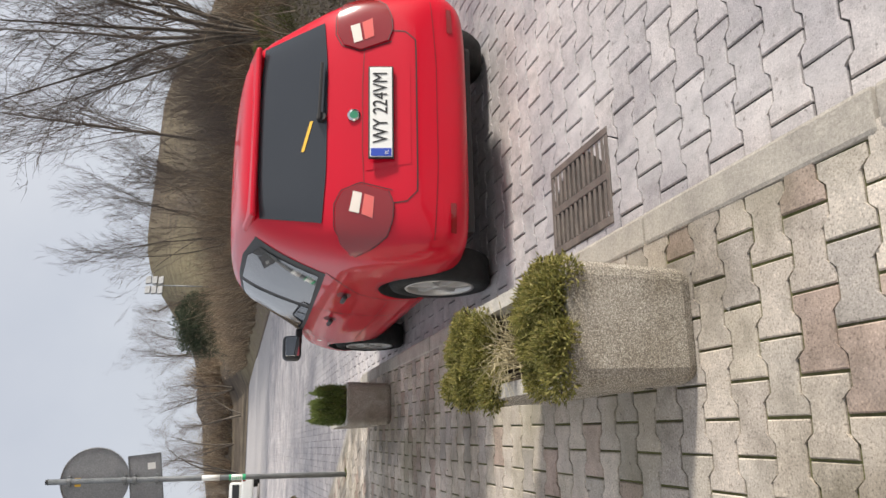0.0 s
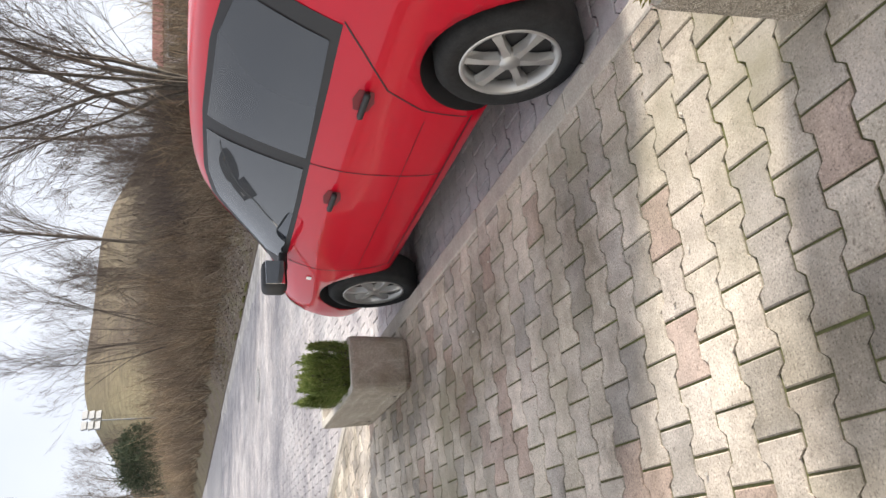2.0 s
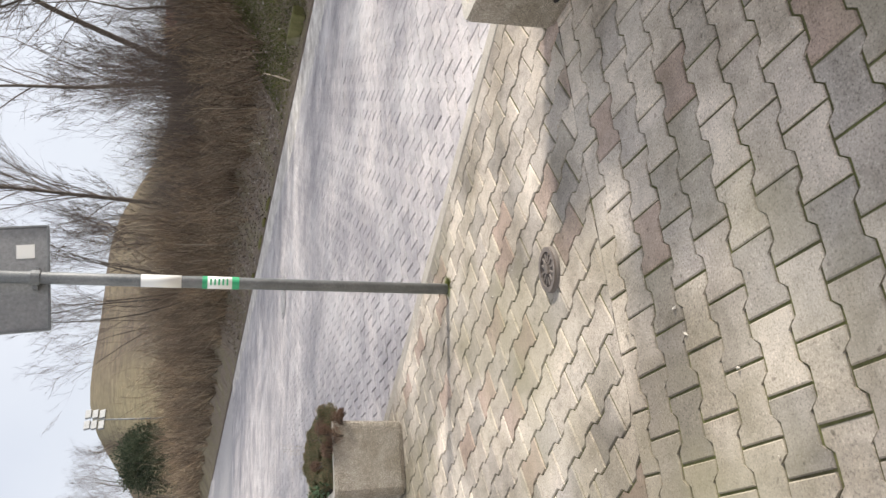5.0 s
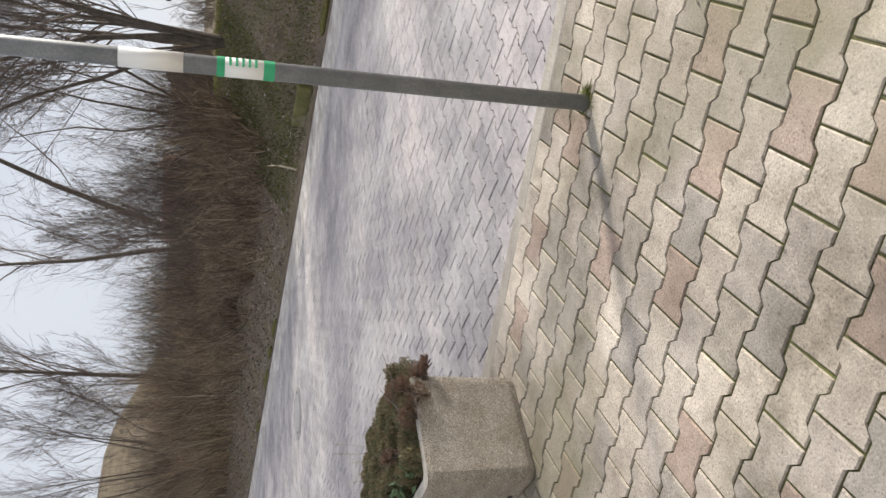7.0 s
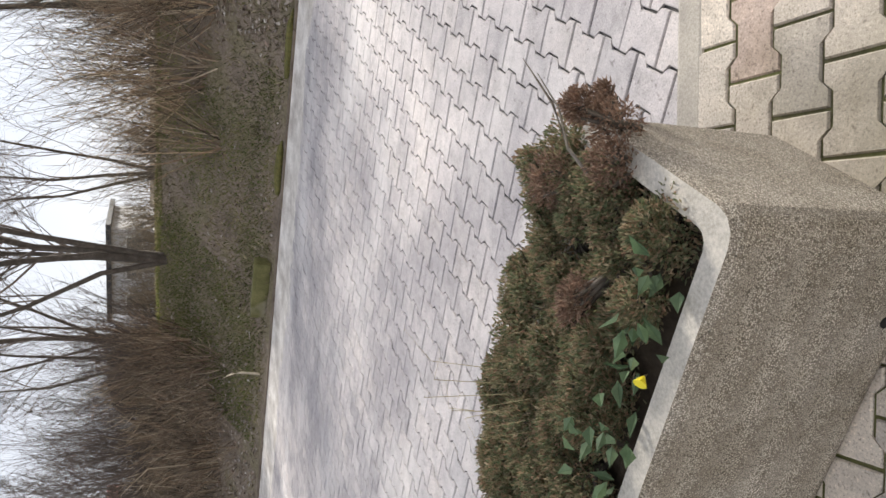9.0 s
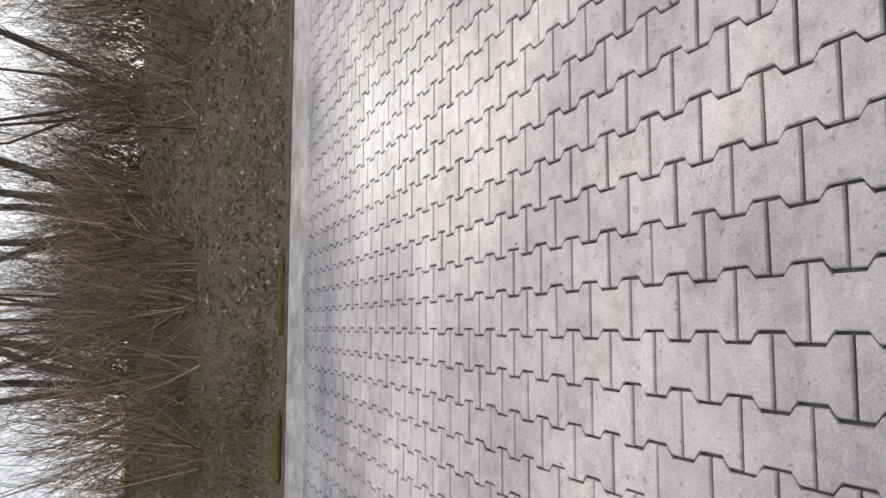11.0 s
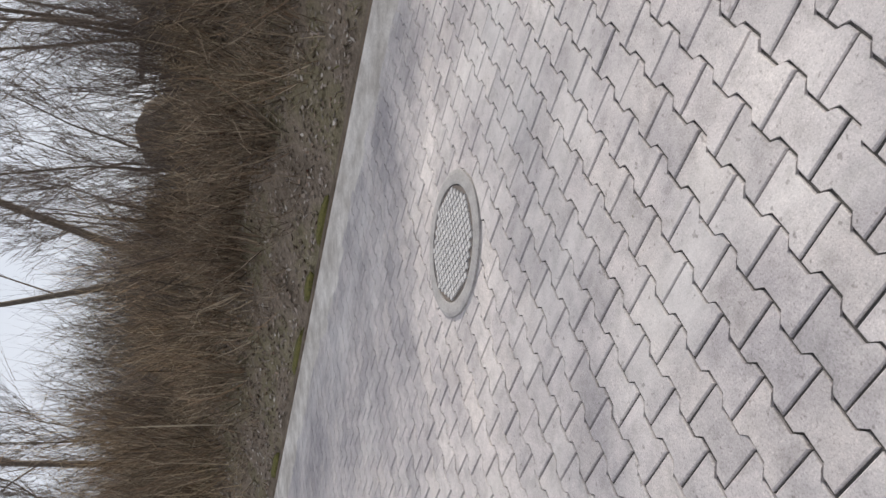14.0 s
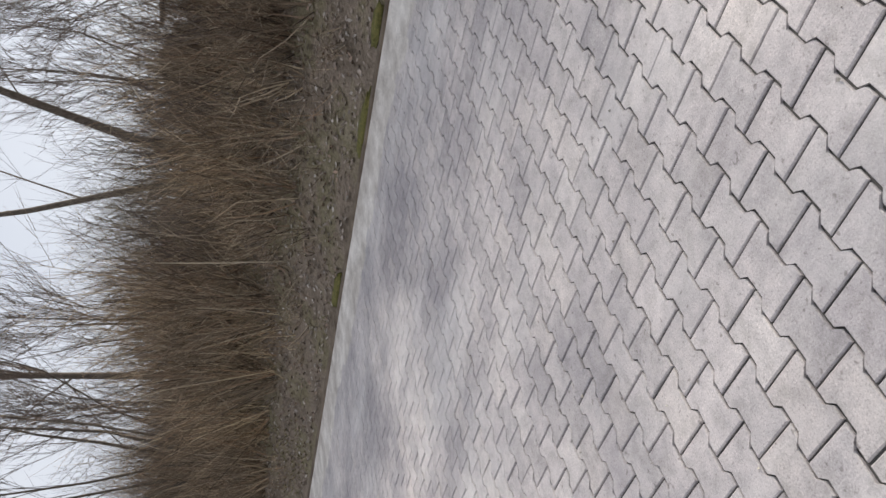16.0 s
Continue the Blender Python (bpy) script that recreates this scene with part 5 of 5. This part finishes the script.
house(47, 60, 5, 6, 2.6, 1.0, 40, M_WALL, False, "pale rendered house with a red roof behind the trees")
house(60, 43, 7, 7, 3.3, 0.2, 10, M_GREYW, True, "low grey building with a flat dark roof beyond the field")
mb = bmesh.new()
bmesh.ops.create_icosphere(mb, subdivisions=3, radius=1)
for v in mb.verts:
    v.co = Vector((v.co.x * 1.9, v.co.y * 2.1, v.co.z * 1.6)) * (1 + 0.15 * noise.noise(v.co * 2))
md = part("earth_mound", mb, M_SOIL, smooth=True)
md.matrix_basis = pose(40, 40.7, height(40, 40.7) + 1.0)
tagged(md, "dark mound in the field beyond the gap", "mound")


def far_car():
    root = tagged(new("car"), "small white car parked far down the road", "car")
    bm = box(-0.85, 0.85, 0, 4.2, 0.3, 0.85, 0.12, 3)
    part("body", bm, M_WHITE, root, "white bodywork", True)
    part("cabin", box(-0.72, 0.72, 0.5, 3.0, 0.8, 1.42, 0.18, 3), M_WHITE, root, "", True)
    part("rear_window", box(-0.6, 0.6, 0.47, 0.53, 0.95, 1.28, 0.02), M_GLASS, root)
    for sx in (-1, 1):
        for yy in (0.8, 3.3):
            w = part("wheel", cyl(0.31, 0.31, -0.1, 0.1, 20), M_RUBBER, root)
            w.matrix_basis = pose(sx * 0.76, yy, 0.31, 0, 90, 0)
        part("tail_light", box(sx * 0.78 - 0.08, sx * 0.78 + 0.08, -0.01, 0.06, 0.68, 0.82, 0.01), M_LAMP, root)
    root.matrix_basis = pose(-0.9, 40, ROAD_Z, 0, 0, 6)


far_car()

# ---- building behind the walker ----
front = tagged(new("building_front"), "plain rendered building front along the footway", "building", kind="structure")
part("wall", box(-9.4, -9.0, -12, 13, -0.2, 5.5), noisy("light_render", (0.58, 0.56, 0.53), (0.68, 0.66, 0.63), 0.7, 0.9, 0.2, 25), front)
for k in range(7):
    wdw = part("window", box(-9.0, -8.94, -10 + 3.3 * k, -8.4 + 3.3 * k, 1.1, 2.7, 0.01), M_BLACK, front)
    part("pane", box(-8.939, -8.933, -9.9 + 3.3 * k, -8.5 + 3.3 * k, 1.2, 2.6), M_GLASS, wdw)

# ---- dirt on the road ----
random.seed(90)
dv, df = [], []
n = 260
for i in range(n + 1):
    y = 4 + 30 * i / n
    w = 0.34 + 0.40 * (0.5 + noise.noise(Vector((y * 0.6, 1, 0)))) + 0.07 * noise.noise(Vector((y * 4, 2, 0))) + 0.22 * math.exp(-((y - 15.5) / 3.5) ** 2)
    dv += [(FAR_X + 0.02, y, ROAD_Z + 0.035), (FAR_X - max(w, 0.03) * 0.5, y, ROAD_Z + 0.012), (FAR_X - max(w, 0.03) - 0.12, y, ROAD_Z - 0.006)]
for i in range(n):
    for k in range(2):
        df.append((3 * i + k, 3 * i + k + 1, 3 * i + k + 4, 3 * i + k + 3))
tagged(mesh_ob("dirt_strip", dv, df, M_DIRT, None, True), "pale sandy dirt washed along the road's edge", "dirt", kind="structure")
cv, cf = [], []
for _ in range(700):
    u = random.random()
    if u < 0.55:
        p = Vector((random.uniform(2.2, 7.1), random.uniform(9, 26), ROAD_Z + 0.001))
    else:
        p = Vector((random.uniform(-1.0, 1.8), random.uniform(1, 9), 0.002))
        if p.x > diag_x(p.y):
            continue
    s = random.choice((0.003, 0.004, 0.005, 0.007, 0.011))
    b = len(cv)
    q = [Vector((random.uniform(-1, 1), random.uniform(-1, 1), 0)) * s for _ in range(3)]
    cv += [tuple(p + k) for k in q] + [tuple(p + Vector((0, 0, s * 0.8)))]
    cf += [(b, b + 1, b + 3), (b + 1, b + 2, b + 3), (b + 2, b, b + 3)]
tagged(mesh_ob("litter_crumbs", cv, cf, M_RIM), "scattered pale crumbs and stone chips on the paving", "litter", kind="stuff")

# ---- paving blocks ----
LONG, PITCH, WIDE, WAIST = 0.2, 0.1415, 0.0826, 0.0589
GAP = 0.0040


def block_outline():
    top = [(-0.1, WIDE), (-0.06, WIDE), (-0.04, WAIST), (0.04, WAIST), (0.06, WIDE), (0.1, WIDE)]
    pts = top + [(-x, -y) for x, y in top]
    out = []
    for x, y in pts:
        gx = GAP if abs(x) > 0.09 else 0
        out.append((x - math.copysign(gx, x), y - math.copysign(GAP, y)))
    return out


OUT = block_outline()


def block_rings(depth):
    n = len(OUT)
    rings = []
    for inset, z in ((0.0, -depth), (0.0, -0.004), (0.0035, 0.0)):
        rings.append([(x - math.copysign(min(inset, abs(x)), x), y - math.copysign(inset, y), z) for x, y in OUT])
    verts = rings[0] + rings[1] + rings[2]
    faces = [(k * n + i, (k + 1) * n + i, (k + 1) * n + (i + 1) % n, k * n + (i + 1) % n) for k in range(2) for i in range(n)]
    faces += [(2 * n + 11, 2 * n + 10, 2 * n + 1, 2 * n + 0), (2 * n + 10, 2 * n + 9, 2 * n + 2, 2 * n + 1), (2 * n + 9, 2 * n + 8, 2 * n + 3, 2 * n + 2), (2 * n + 8, 2 * n + 7, 2 * n + 4, 2 * n + 3), (2 * n + 7, 2 * n + 6, 2 * n + 5, 2 * n + 4)]
    return np.array(verts), faces


BV, BF = block_rings(0.05)


def lay(name, parent, z, origin, turn, region, near, bounds, mat_join, mat_piece, label, trim=None, size=1.0):
    """Blocks over a region: those near by are pieces of their own, the rest one mesh."""
    me = bpy.data.meshes.new("paving_block")
    shape = BV * np.array((size, size, 1.0))
    me.from_pydata([tuple(v) for v in shape], [], BF)
    me.materials.append(mat_piece)
    c, s = math.cos(turn), math.sin(turn)
    x0, x1, y0, y1 = bounds
    allv, allf, count, m = [], [], 0, len(BV)
    R = max(abs(v) for v in bounds) * 1.5
    rows = int(R / PITCH) + 2
    cols = int(R / LONG) + 2
    pieces = 0
    for k in range(-rows, rows):
        for j in range(-cols, cols):
            u, v = (j * LONG + (LONG / 2 if k % 2 else 0)) * size, k * PITCH * size
            x, y = origin[0] + u * c - v * s, origin[1] + u * s + v * c
            if not (x0 <= x <= x1 and y0 <= y <= y1) or not region(x, y):
                continue
            jit = (random.gauss(0, 0.0006), random.gauss(0, 0.0006), random.gauss(0, 0.0011), random.gauss(0, 0.003), random.gauss(0, 0.005), random.gauss(0, 0.006))
            mt = Matrix.Translation((x + jit[0], y + jit[1], z + jit[2])) @ Matrix.Rotation(turn + jit[5], 4, "Z") @ Matrix.Rotation(jit[3], 4, "X") @ Matrix.Rotation(jit[4], 4, "Y")
            if near(x, y) and pieces < 300:
                ob = new("paving_block", me)
                ob.matrix_basis = mt
                ob.parent = parent
                pieces += 1
            else:
                a = np.array(mt)
                w = shape @ a[:3, :3].T + a[:3, 3]
                allv.append(trim(w) if trim else w)
                allf += [tuple(count + i for i in f) for f in BF]
                count += m
    ob = mesh_ob(name, np.concatenate(allv).tolist(), allf, mat_join, parent)
    tagged(ob, label, kind="stuff")
    return ob


def trim_walk(w):
    w[:, 0] = np.minimum(w[:, 0], KERB_X + 0.03)
    w[:, 1] = np.minimum(w[:, 1], SEAM_Y)
    return w


def trim_slant(w):
    nx, ny = DIAG.y, -DIAG.x
    over = np.maximum((w[:, 0] - CORNER.x) * nx + (w[:, 1] - CORNER.y) * ny - 0.03, 0)
    w[:, 0] -= over * nx
    w[:, 1] -= over * ny
    w[:, 1] = np.maximum(w[:, 1], SEAM_Y + 0.004)
    return w


def trim_road(w):
    """Cut blocks to the kerbs, the gully and the manhole."""
    x, y = w[:, 0], w[:, 1]
    low = y < CORNER.y
    x[low] = np.maximum(x[low], KERB_X + 0.113)
    nx, ny = DIAG.y, -DIAG.x
    under = np.where(low, 0, np.maximum(0.103 - (x - CORNER.x) * nx - (y - CORNER.y) * ny, 0))
    x += under * nx
    y += under * ny
    np.minimum(x, FAR_X - 0.022, out=x)
    gx0, gx1, gy0, gy1 = 2.126, 2.544, 2.806, 3.404
    inside = (x > gx0) & (x < gx1) & (y > gy0) & (y < gy1)
    if inside.any():
        for i in np.nonzero(inside)[0]:
            gaps = (x[i] - gx0, gx1 - x[i], y[i] - gy0, gy1 - y[i])
            k = int(np.argmin(gaps))
            if k < 2:
                x[i] = (gx0, gx1)[k]
            else:
                y[i] = (gy0, gy1)[k - 2]
    dx, dy = x - 4.43, y - 18.38
    d = np.maximum(np.hypot(dx, dy), 1e-4)
    s = np.where(d < 0.388, 0.388 / d, 1.0)
    x[:] = 4.43 + dx * s
    y[:] = 18.38 + dy * s
    return w


random.seed(101)
WALK_T = radians(-1.0)
WALK_O = (0.05 * math.cos(WALK_T) - 0.02 * math.sin(WALK_T) + 0.097, 0.05 * math.sin(WALK_T) + 0.02 * math.cos(WALK_T))
lay("paving_blocks", walk_bed, 0.0, WALK_O, WALK_T, lambda x, y: x < KERB_X + 0.11 and y < SEAM_Y + 0.06 and y > -3, lambda x, y: -0.1 < x < 1.4 and 3.4 < y < 7.5, (-6.0, KERB_X + 0.15, -2.9, SEAM_Y + 0.1), M_WALK, M_WALK_P, "worn concrete footway blocks, some reddish", trim_walk, 0.97)
DTURN = math.atan2(DIAG.y, DIAG.x)
SLANT_O = CORNER + Vector((-DIAG.y, DIAG.x)) * 0.035
lay("paving_blocks_slanted", walk_bed, -0.001, tuple(SLANT_O), DTURN, lambda x, y: y > SEAM_Y - 0.08 and x < diag_x(y) + 0.07, lambda x, y: False, (-6.0, KERB_X, SEAM_Y - 0.08, 20), M_WALK, M_WALK_P, "worn concrete footway blocks laid at a slant", trim_slant, 0.98)
ROAD_T = 0.0
lay("road_blocks", road, ROAD_Z, (0.231, 0.125), ROAD_T, lambda x, y: (x > KERB_X + 0.03 if y < CORNER.y else x > diag_x(y) + 0.04) and not (2.22 < x < 2.45 and 2.90 < y < 3.31) and math.hypot(x - 4.43, y - 18.38) > 0.29, lambda x, y: 1.2 < x < 4.0 and 12.6 < y < 17, (-6, FAR_X + 0.02, -3, END_Y), M_ROAD, M_ROAD_P, "grey interlocking concrete road blocks", trim_road, 1.06)
